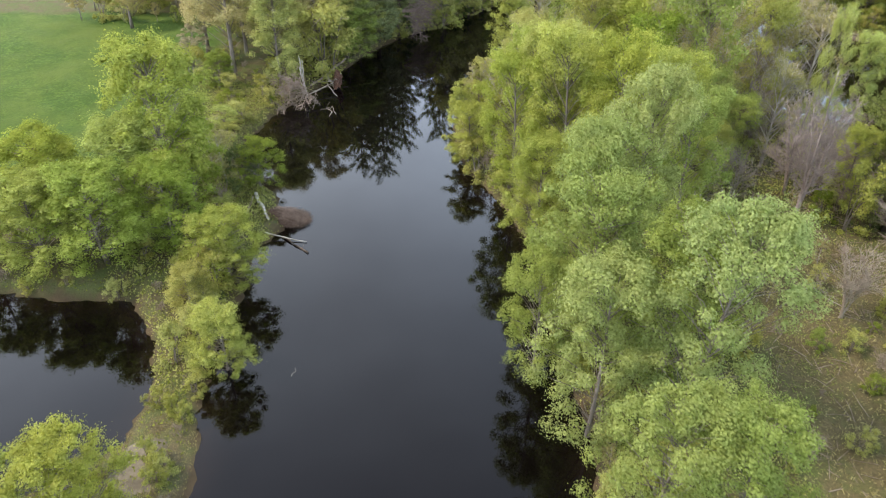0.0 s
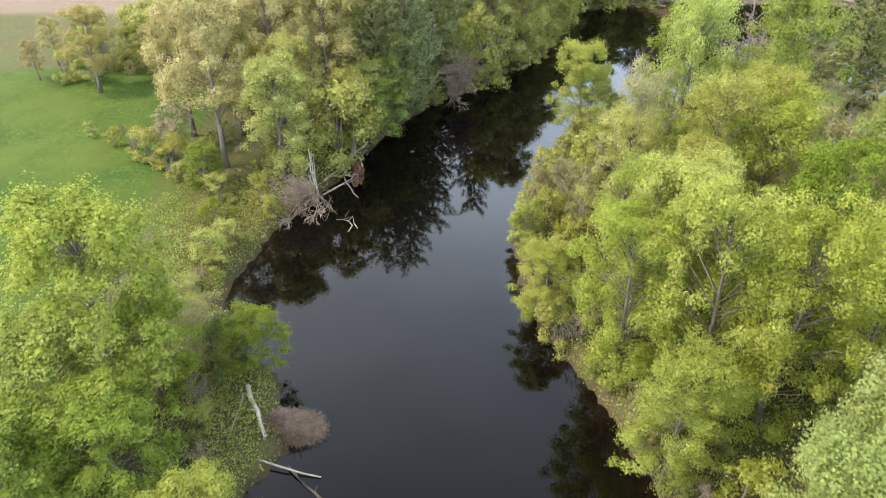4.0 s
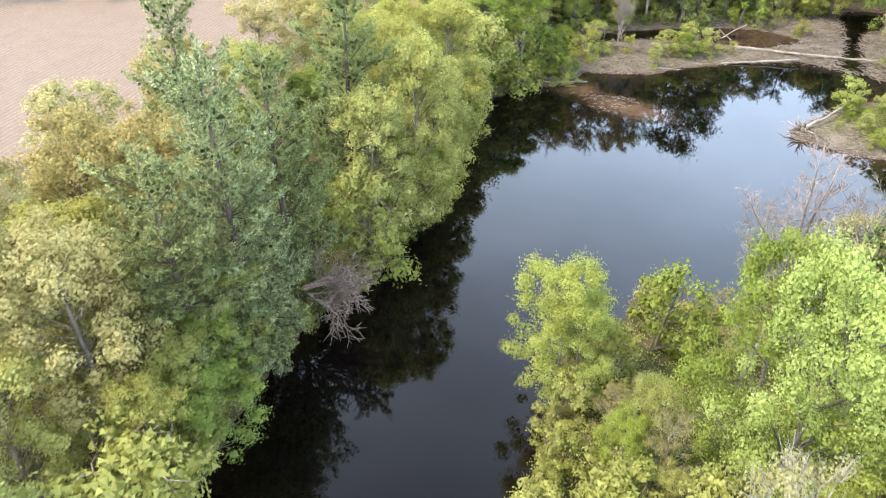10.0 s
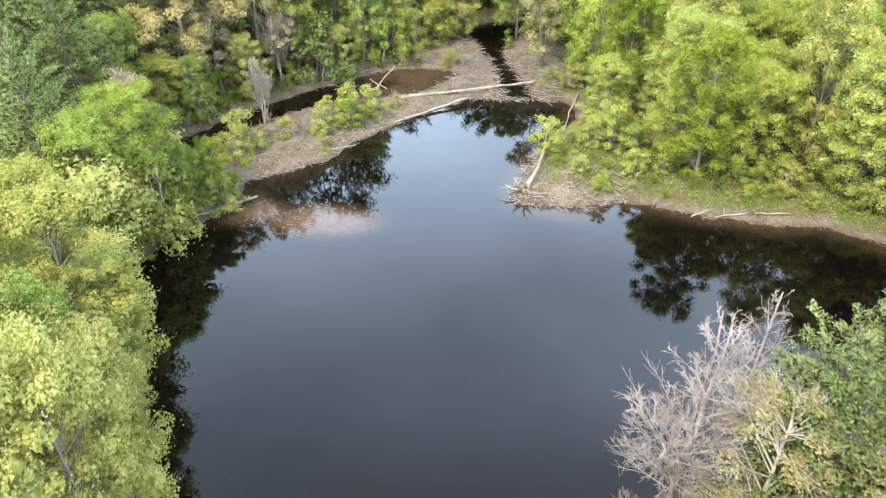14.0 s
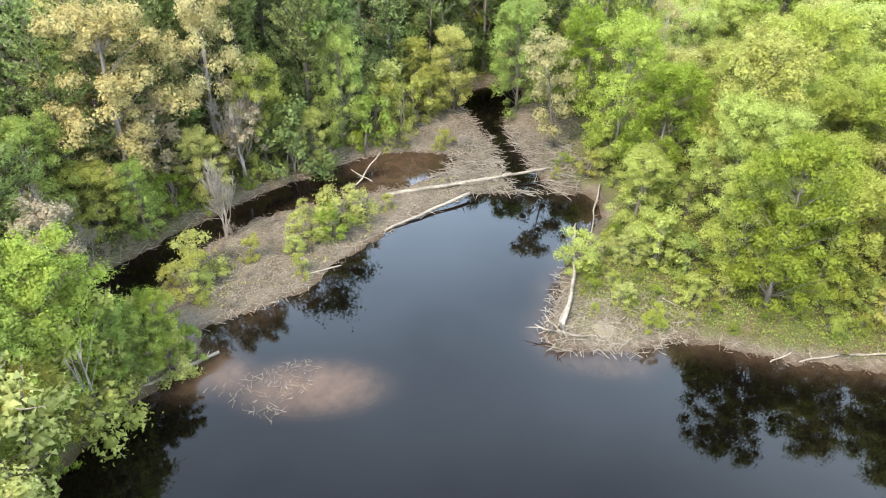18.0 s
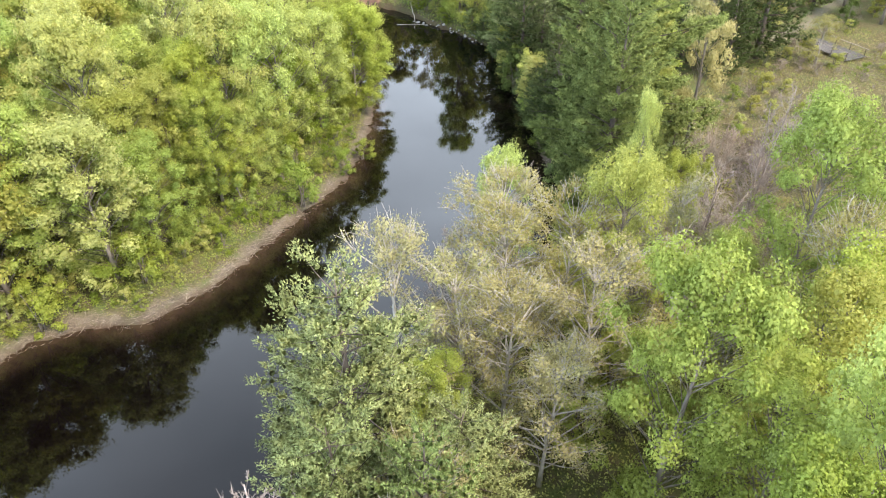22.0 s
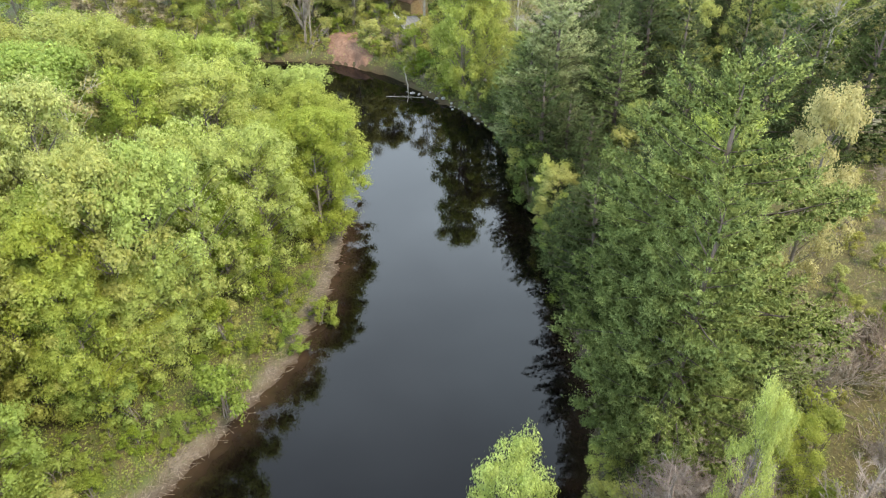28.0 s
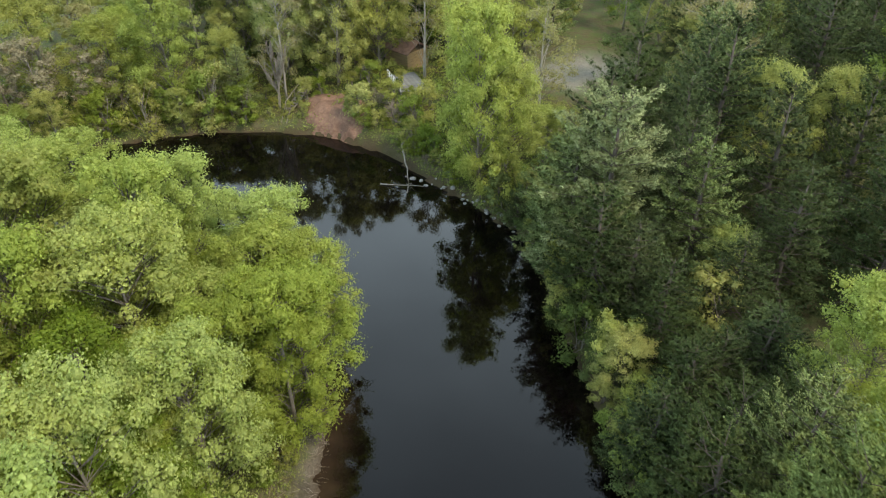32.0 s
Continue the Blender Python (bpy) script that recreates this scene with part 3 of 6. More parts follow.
def bare_leader(seed, name, height, radius, label="", material=TWIG, leaders=2):
    """A leafless tree with upright leaders and fine side branches that sweep out and up."""
    rng = np.random.default_rng(seed)
    root = new(name)
    trunk, limbs = Tubes(), Tubes()
    for s in range(leaders):
        a = rng.uniform(0, 6.28)
        tilt = np.array([math.cos(a), math.sin(a), 0]) * (0.05 + 0.16 * s)
        h = height * (1 - 0.14 * s)
        line = [np.array([0, 0, -0.2]) + (np.array([0, 0, 1.0]) + tilt * u) * h * u + rng.normal(0, 0.05, 3) * min(1, 4 * u) for u in np.linspace(0, 1, 8)]
        trunk.add(line, [0.013 * height * (1 - 0.88 * i / 7) + 0.01 for i in range(8)], 6)
        for b in range(38):
            u = 0.22 + 0.76 * (b + rng.random()) / 38
            f = u * 7
            i = min(int(f), 6)
            p = line[i] + (line[i + 1] - line[i]) * (f - i)
            L = radius * (1.05 - u) ** 0.6 * rng.uniform(0.55, 1.15)
            g = b * 2.4 + rng.normal(0, 0.3)
            d = unit(np.array([math.cos(g), math.sin(g), rng.uniform(0.35, 0.9)]))
            q, e = p + d * L * 0.5, p + d * L + np.array([0, 0, 0.16 * L])
            r = 0.012 + 0.009 * L
            limbs.add([p, q, e], [r, r * 0.7, 0.010], 3, False)
            for t in range(int(5 + 3 * L)):
                w = rng.uniform(0.25, 1)
                k = p + (q - p) * 2 * w if w < 0.5 else q + (e - q) * (2 * w - 1)
                d2 = unit(d * 0.9 + rng.normal(0, 0.55, 3) + np.array([0, 0, 0.25]))
                l2 = L * rng.uniform(0.18, 0.42)
                limbs.add([k, k + d2 * l2], [0.014, 0.008], 3, False)
                for y in range(3):
                    k2 = k + d2 * l2 * rng.uniform(0.3, 1)
                    limbs.add([k2, k2 + unit(d2 + rng.normal(0, 0.5, 3) + np.array([0, 0, 0.2])) * l2 * 0.6], [0.011, 0.006], 3, False)
    part("trunk", trunk.mesh(name + "_trunk", material), root)
    part("branching", limbs.mesh(name + "_limbs", material), root)
    return root, height, radius, label


KINDS = {}


def add_kind(key, *variants):
    KINDS[key] = [[v, []] for v in variants]


add_kind("lime", *[broadleaf(10 + i, "lime", "maple_tree", 15, 5.0, 29000, 0.116, clear=0.05, puffs=140, label="young maple in fresh lime-green leaf beside the river") for i in range(4)])
add_kind("fresh", *[broadleaf(15 + i, "fresh", "maple_tree", 15, 5.0, 29000, 0.116, clear=0.05, puffs=140, label="leafy maple in saturated yellow-green leaf") for i in range(2)])
add_kind("green", *[broadleaf(20 + i, "green", "leafy_tree", 15, 4.8, 26000, 0.116, clear=0.05, puffs=130, label="mid-green leafy tree with a rounded crown") for i in range(3)])
add_kind("olive", *[broadleaf(30 + i, "olive", "alder_tree", 14, 4.6, 25000, 0.114, clear=0.06, puffs=125, core=0.34, label="olive-green tree just coming into leaf") for i in range(3)])
add_kind("tan", *[broadleaf(40 + i, "tan", "willow_tree", 14, 4.4, 8500, 0.115, clear=0.16, puffs=50, twigs=4, bark=BARK_PALE, core=0, label="thin-leaved tan willow with pale bare twigs") for i in range(3)])
add_kind("oak", *[broadleaf(50 + i, "oak", "oak_tree", 18, 5.4, 21000, 0.128, clear=0.28, puffs=84, core=0.3, label="tall oak with golden spring catkins") for i in range(3)])
# the same kinds with finer blades, for the neck that the camera passes over
add_kind("lime_fine", *[broadleaf(120 + i, "lime", "maple_tree", 15, 5.0, 34000, 0.098, clear=0.07, puffs=110, core=0.2, label="young maple in fresh lime-green leaf beside the river") for i in range(2)])
add_kind("green_fine", *[broadleaf(124 + i, "green", "leafy_tree", 15, 4.8, 32000, 0.098, clear=0.07, puffs=105, core=0.2, label="mid-green leafy tree with a rounded crown") for i in range(2)])
add_kind("olive_fine", *[broadleaf(128 + i, "olive", "alder_tree", 14, 4.6, 26000, 0.095, clear=0.08, puffs=95, core=0.2, label="olive-green tree just coming into leaf") for i in range(2)])
add_kind("tan_fine", *[broadleaf(132 + i, "tan", "willow_tree", 14, 4.4, 9500, 0.096, clear=0.16, puffs=60, twigs=6, limb_r=1.7, bark=BARK_PALE, core=0, label="thin-leaved tan willow with pale bare twigs") for i in range(3)])
add_kind("pale_fine", *[broadleaf(140 + i, "pale", "maple_tree", 15, 5.0, 34000, 0.098, clear=0.07, puffs=110, core=0.2, label="maple in pale grey-green young leaf beside the river") for i in range(2)])
add_kind("pink", *[broadleaf(55 + i, "pink", "budding_tree", 13, 3.8, 4200, 0.17, twigs=2, core=0, label="budding tree with pinkish-brown new leaves") for i in range(2)])
add_kind("pine", *[conifer(60 + i, "pine_tree", 20, 6.0, 780, 1.25, blades=50, dome=0.52, blade=0.17, label="soft-needled blue-green pine with layered boughs") for i in range(3)])
add_kind("pine_big", conifer(63, "pine_tree", 25.8, 8.0, 2100, 1.2, blades=95, dome=0.46, needle=0.28, blade=0.14, label="tall broad white pine with bushy plumed boughs", kind="pine"))
# young pines whose needle colour already carries the shade they stand in
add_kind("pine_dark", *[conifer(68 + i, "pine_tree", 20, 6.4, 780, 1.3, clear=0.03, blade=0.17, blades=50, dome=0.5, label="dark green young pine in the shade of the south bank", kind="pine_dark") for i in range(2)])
add_kind("pine_pale", *[conifer(72 + i, "pine_tree", 19, 5.6, 1050, 1.15, blades=85, dome=0.46, needle=0.28, blade=0.135, label="pale blue-green pine with bushy plumed boughs", kind="pine_pale") for i in range(2)])
add_kind("shrub", *[broadleaf(70 + i, "green", "shrub", 4, 2.0, 2600, 0.115, clear=0.02, puffs=22, stems=4, label="dense green shrub on the river bank") for i in range(2)])
add_kind("shrub_lime", *[broadleaf(75 + i, "lime", "bush", 5, 2.3, 3600, 0.115, clear=0.02, puffs=24, stems=4, label="lime-green bush down to the ground") for i in range(2)])
add_kind("shrub_olive", *[broadleaf(80 + i, "olive", "thicket_bush", 4, 2.0, 2600, 0.11, clear=0.02, puffs=22, stems=5, twigs=1, core=0.4, label="olive-brown thicket bush on the bank") for i in range(2)])
add_kind("alder_bush", *[broadleaf(86 + i, "olive", "alder_bush", 4, 2.1, 2800, 0.105, clear=0.02, puffs=24, stems=5, twigs=1, core=0.3, label="low olive-green alder bush leaning over the water") for i in range(2)])
add_kind("shrub_dark", broadleaf(85, "dark", "shrub", 4, 2.0, 2600, 0.12, clear=0.02, puffs=24, stems=4, label="dark green bush at the edge of the wood"))
add_kind("bare", *[bare(90 + i, "bare_tree", 12, 4.0, material=DRIFT, label="leafless grey tree with fine pale twigs") for i in range(2)])
add_kind("bare_fine", *[bare_leader(93 + i, "bare_tree", 12, 3.4, leaders=3, material=PALE_TWIG, label="leafless pale grey tree with a haze of fine twigs") for i in range(2)])
add_kind("bare_shrub", *[bare(95 + i, "bare_shrub", 4, 2.0, depth=3, stems=4, label="leafless grey-brown shrub in the dry clearing") for i in range(2)])
add_kind("far_dark", *[broadleaf(116 + i, "dark", "woodland_tree", 16, 4.8, 5200, 0.175, clear=0.06, puffs=28, label="dark green woodland tree behind the river") for i in range(2)])
add_kind("far_green", *[broadleaf(100 + i, "green", "woodland_tree", 16, 4.8, 5200, 0.175, clear=0.08, puffs=28, label="green woodland tree behind the river") for i in range(2)])
add_kind("far_olive", *[broadleaf(104 + i, "olive", "woodland_tree", 15, 4.6, 5200, 0.175, clear=0.08, puffs=28, label="olive woodland tree in early leaf") for i in range(2)])
add_kind("far_tan", *[broadleaf(108 + i, "tan", "woodland_tree", 15, 4.4, 5200, 0.175, clear=0.12, puffs=28, core=0.4, label="tan woodland tree in early leaf") for i in range(2)])
add_kind("far_pine", *[conifer(112 + i, "pine_tree", 20, 5.4, 420, 1.5, blades=18, blade=0.34, label="dark pine within the wood") for i in range(2)])

place_rng = random.Random(7)
TAKEN = []


def plant(key, x, y, height, radius=None, lean=0.0, z=None):
    """Notes one tree of a kind at a place; height and crown radius in metres."""
    variants = KINDS[key]
    v = variants[place_rng.randrange(len(variants))]
    _, h0, r0, _ = v[0]
    sz = height / h0
    sr = (radius / r0) if radius else sz * place_rng.uniform(0.9, 1.1)
    m = Matrix.Translation((x, y, (z_at(x, y) if z is None else z) - 0.05)) @ Euler((place_rng.gauss(0, 0.03) + lean, place_rng.gauss(0, 0.03), place_rng.uniform(0, 6.28))).to_matrix().to_4x4() @ Matrix.Diagonal((sr, sr, sz, 1))
    v[1].append(m)
    TAKEN.append((x, y, (radius or sr * r0)))

# ---- ground and water ----
def axis(core0, core1, step, reach):
    a = list(np.arange(core0, core1 + 0.01, step))
    lo, hi, s = [], [], step
    x = core0
    while x > -reach:
        s *= 1.5
        x -= s
        lo.append(x)
    x, s = core1, step
    while x < reach:
        s *= 1.5
        x += s
        hi.append(x)
    return np.array(lo[::-1] + a + hi)


gx, gy = axis(-60, 150, 0.6, 2400), axis(10, 190, 0.6, 2400)
GX, GY = np.meshgrid(gx, gy, indexing="xy")
GD = water_distance(GX.ravel(), GY.ravel())
GZ = ground_height(GX.ravel(), GY.ravel(), GD)
nx, ny = len(gx), len(gy)
ii = (np.arange(ny - 1)[:, None] * nx + np.arange(nx - 1)[None, :]).ravel()
gf = np.stack([ii, ii + 1, ii + nx + 1, ii + nx], 1)


def smooth01(v):
    v = np.clip(v, 0, 1)
    return v * v * (3 - 2 * v)


def soft_box(x0, x1, y0, y1, s):
    fx, fy = GX.ravel() + 1.5 * wave(GX.ravel() * 0.6, GY.ravel() * 0.6, 1.0), GY.ravel() + 1.5 * wave(GY.ravel() * 0.6, GX.ravel() * 0.6, 4.0)
    return smooth01((fx - x0) / s) * smooth01((x1 - fx) / s) * smooth01((fy - y0) / s) * smooth01((y1 - fy) / s)


meadow = np.maximum(soft_box(-400, -32.5, 62, 124, 3), soft_box(-36, -29, 84, 97, 4)) * smooth01((GD - 3) / 3)
plough = soft_box(-400, -3, 143, 240, 4) * smooth01((GD - 16) / 4)
dry = np.clip(np.maximum(soft_box(20, 40, 16, 66, 6), soft_box(26, 50, -20, 54, 6)), 0, 1)
gravel = np.maximum(0.75 * soft_box(95, 107, -5, 8.5, 3.5), 0.4 * soft_box(48.6, 53, -30, 9, 2.0))
shore_mask = np.clip(1 - (GD + 0.9 * wave(GX.ravel() * 1.2, GY.ravel() * 1.2, 6.0) - 0.9) / 0.8, 0, 1) * (GD < 6)
low_land = np.clip((GX.ravel() - 46) / 6, 0, 1) * np.clip((GY.ravel() - 50) / 6, 0, 1) * np.clip((182 - GY.ravel()) / 6, 0, 1) * (GX.ravel() < 100)
delta_zone = soft_box(24, 88, 154, 176, 4)
mud = np.clip(shore_mask * (0.12 + 0.88 * low_land) + delta_zone + 0.8 * soft_box(46, 58, 126, 144, 2.5) + 0.12 * soft_box(-23, -13, 0, 41, 2.5), 0, 1)
wet = np.clip(1 - GD / 0.6, 0, 1) * 0.8


def ground_material():
    m, n, l = node_mat("ground_earth")

    def attr(name):
        a = n.new("ShaderNodeAttribute")
        a.attribute_name = name
        return a.outputs["Fac"]
    fine, mid, big = tex_noise(n, l, 3.2, 6, 0.65), tex_noise(n, l, 0.7, 5, 0.6), tex_noise(n, l, 0.13, 3, 0.5)
    c = mix_rgb(n, l, ramp(n, l, fine, 0.3, 0.7), (0.070, 0.062, 0.030), (0.140, 0.122, 0.062))       # leaf litter and moss
    c = mix_rgb(n, l, ramp(n, l, mid, 0.42, 0.62), c, (0.085, 0.112, 0.034))
    dryc = mix_rgb(n, l, ramp(n, l, fine, 0.3, 0.7), (0.072, 0.064, 0.030), (0.145, 0.122, 0.062))
    dryc = mix_rgb(n, l, ramp(n, l, mid, 0.48, 0.66, 0, 0.8), dryc, (0.085, 0.100, 0.034))
    c = mix_rgb(n, l, attr("dry"), c, dryc)
    grass = mix_rgb(n, l, ramp(n, l, fine, 0.34, 0.66), (0.026, 0.062, 0.009), (0.096, 0.165, 0.027))
    grass = mix_rgb(n, l, ramp(n, l, mid, 0.42, 0.60, 0, 0.75), grass, (0.036, 0.082, 0.012))
    grass = mix_rgb(n, l, ramp(n, l, big, 0.4, 0.65, 0, 0.8), grass, (0.088, 0.130, 0.024))
    c = mix_rgb(n, l, attr("meadow"), c, grass)
    w = n.new("ShaderNodeTexWave")
    w.inputs["Scale"].default_value, w.inputs["Distortion"].default_value, w.inputs["Detail"].default_value = 0.45, 0.6, 2.0
    geo = n.new("ShaderNodeNewGeometry")
    mp = n.new("ShaderNodeMapping")
    mp.inputs["Rotation"].default_value = (0, 0, 0.5)
    l.new(geo.outputs["Position"], mp.inputs["Vector"])
    l.new(mp.outputs["Vector"], w.inputs["Vector"])
    soil = mix_rgb(n, l, w.outputs["Fac"], (0.188, 0.142, 0.108), (0.236, 0.180, 0.138))
    soil = mix_rgb(n, l, ramp(n, l, mid, 0.4, 0.7, 0, 0.5), soil, (0.165, 0.126, 0.094))
    c = mix_rgb(n, l, attr("plough"), c, soil)
    grav = mix_rgb(n, l, ramp(n, l, fine, 0.3, 0.7), (0.27, 0.25, 0.215), (0.40, 0.37, 0.325))
    c = mix_rgb(n, l, attr("gravel"), c, grav)
    mudc = mix_rgb(n, l, ramp(n, l, fine, 0.32, 0.68), (0.088, 0.072, 0.055), (0.215, 0.182, 0.146))
    mudc = mix_rgb(n, l, ramp(n, l, mid, 0.45, 0.68, 0, 0.7), mudc, (0.170, 0.138, 0.098))
    mudc = mix_rgb(n, l, ramp(n, l, tex_noise(n, l, 0.34, 5, 0.65), 0.46, 0.62, 0, 0.75), mudc, (0.062, 0.052, 0.038))      # wet hollows
    mudc = mix_rgb(n, l, ramp(n, l, tex_noise(n, l, 1.6, 6, 0.7), 0.54, 0.66, 0, 0.7), mudc, (0.088, 0.098, 0.042))         # moss and seedlings
    c = mix_rgb(n, l, attr("mud"), c, mudc)
    grit = tex_noise(n, l, 11.0, 6, 0.75)
    hsv = n.new("ShaderNodeHueSaturation")
    l.new(ramp(n, l, grit, 0.33, 0.67, 0.55, 1.4), hsv.inputs["Value"])
    l.new(c, hsv.inputs["Color"])
    c = mix_rgb(n, l, attr("wet"), hsv.outputs["Color"], (0.060, 0.038, 0.024))
    p, o, b = n.new("ShaderNodeBsdfPrincipled"), n.new("ShaderNodeOutputMaterial"), n.new("ShaderNodeBump")
    b.inputs["Strength"].default_value, b.inputs["Distance"].default_value = 0.9, 0.15
    l.new(fine, b.inputs["Height"])
    l.new(b.outputs["Normal"], p.inputs["Normal"])
    l.new(c, p.inputs["Base Color"])
    p.inputs["Roughness"].default_value = 0.95
    p.inputs["Specular IOR Level"].default_value = 0.2
    l.new(p.outputs[0], o.inputs["Surface"])
    return m


gme = mesh_of("ground", np.stack([GX.ravel(), GY.ravel(), GZ], 1), gf.tolist(), ground_material(), True)
for key, values in (("meadow", meadow), ("plough", plough), ("dry", dry), ("gravel", gravel), ("mud", mud), ("wet", wet)):
    gme.attributes.new(key, "FLOAT", "POINT").data.foreach_set("value", values.astype(np.float32))
tagged(new("ground", gme), "river valley floor of leaf litter, mud banks, meadow and ploughed soil", "ground", kind="structure")


def water_material():
    m, n, l = node_mat("dark_water")
    a = n.new("ShaderNodeAttribute")
    a.attribute_name = "shallow"
    uneven = tex_noise(n, l, 0.9, 5, 0.6)
    f = n.new("ShaderNodeMath")
    f.operation = "MULTIPLY"
    l.new(a.outputs["Fac"], f.inputs[0])
    l.new(ramp(n, l, uneven, 0.3, 0.7, 0.6, 1.2), f.inputs[1])
    c = mix_rgb(n, l, f.outputs[0], (0.0018, 0.0012, 0.0013), (0.125, 0.078, 0.050))
    p, o, b = n.new("ShaderNodeBsdfPrincipled"), n.new("ShaderNodeOutputMaterial"), n.new("ShaderNodeBump")
    b.inputs["Strength"].default_value, b.inputs["Distance"].default_value = 0.02, 0.05
    l.new(tex_noise(n, l, 1.4, 3, 0.5), b.inputs["Height"])
    l.new(b.outputs["Normal"], p.inputs["Normal"])
    l.new(c, p.inputs["Base Color"])
    p.inputs["Roughness"].default_value, p.inputs["IOR"].default_value = 0.03, 1.45
    l.new(p.outputs[0], o.inputs["Surface"])
    return m


wx, wy = axis(-60, 150, 0.6, 300), axis(10, 190, 0.6, 300)
WX, WY = np.meshgrid(wx, wy, indexing="xy")
wd = water_distance(WX.ravel(), WY.ravel())
keep = (wd < 2.5).reshape(WX.shape)
bed = ground_height(WX.ravel(), WY.ravel(), wd)
shallow = np.clip(1 + (bed + 0.08) / 1.0, 0, 1) ** 2.2
wxf, wyf = WX.ravel(), WY.ravel()
shoal_zone = np.clip(1.6 - np.hypot((wxf - 34.2) / 8, (wyf - 148.5) / 7), 0, 1)
pool_zone = np.clip(1.7 - np.hypot((wxf - 62) / 9, (wyf - 167) / 4), 0, 1)
muddy = np.clip((wxf - 46) / 4, 0, 1) * np.clip((wyf - 54) / 4, 0, 1) * np.clip((150 - wyf) / 4, 0, 1)
shallow *= np.maximum(np.maximum(shoal_zone, 0.42 * pool_zone), 0.05 + 0.25 * muddy)
cell = keep[:-1, :-1] & keep[1:, 1:] & keep[1:, :-1] & keep[:-1, 1:]
jj = (np.arange(len(wy) - 1)[:, None] * len(wx) + np.arange(len(wx) - 1)[None, :])[cell]
used = np.unique(np.concatenate([jj, jj + 1, jj + len(wx), jj + len(wx) + 1]))
renum = np.zeros(WX.size, int)
renum[used] = np.arange(len(used))
wf = renum[np.stack([jj, jj + 1, jj + len(wx) + 1, jj + len(wx)], 1)]
wme = mesh_of("water", np.stack([WX.ravel()[used], WY.ravel()[used], np.zeros(len(used))], 1), wf.tolist(), water_material(), True)
wme.attributes.new("shallow", "FLOAT", "POINT").data.foreach_set("value", shallow[used].astype(np.float32))
tagged(new("water", wme), "still, dark tea-brown river water that mirrors the trees", "water", kind="structure")

# ---- the trees that stand out, bank by bank: kind, x, y, height, crown radius ----
WEST_START = """fresh -26 64 17 5.8|fresh -28 61 11 4.8|fresh -24.6 65.6 9 3.4|fresh -36 60.5 10 5|fresh -29.4 55.4 10 5.4|fresh -34.5 55 9 4.8|fresh -24.4 58 9 4|shrub_dark -20.7 69.3 4.6 2.2
green -19.0 68.6 5.8 2.6|lime -16.3 43.6 6.8 2.7|fresh -18.2 53.4 7.0 3.6|lime -20.5 29.5 8.6 3.6|lime -25.5 28 8 3.4|fresh -40 55.5 8 3.6|shrub_olive -21.5 63 2.2 1.6
shrub_olive -24.5 71.4 2 1.6|shrub_olive -26.4 77 1.5 1.5|shrub_olive -19.3 50 3 1.3|shrub_olive -20.4 46 2.2 1.0|tan -24 70 7 2.6|shrub_olive -19.2 52.4 4.2 2.2|olive -20.2 49.4 4.6 2.2|shrub_olive -19 46.6 3.4 1.9|shrub_olive -20 44 3.2 1.7|shrub_olive -17.9 41.2 2 1.2|shrub_olive -20.6 53.6 3.6 2|shrub_lime -19.8 55.8 4 2
bare_shrub -22 57 2.4 1.6|shrub_olive -19.4 56.6 2.4 1.5|bare_shrub -20.6 60.5 2.2 1.5|bare_shrub -22 66 2.6 1.7|shrub_olive -24.8 73.4 1.8 1.6|shrub_olive -25.4 81 1.6 1.5|shrub_lime -25.6 75 1.6 1.2|tan -22.4 69 6.4 2.2|bare_shrub -25.8 79 1.6 1.2"""
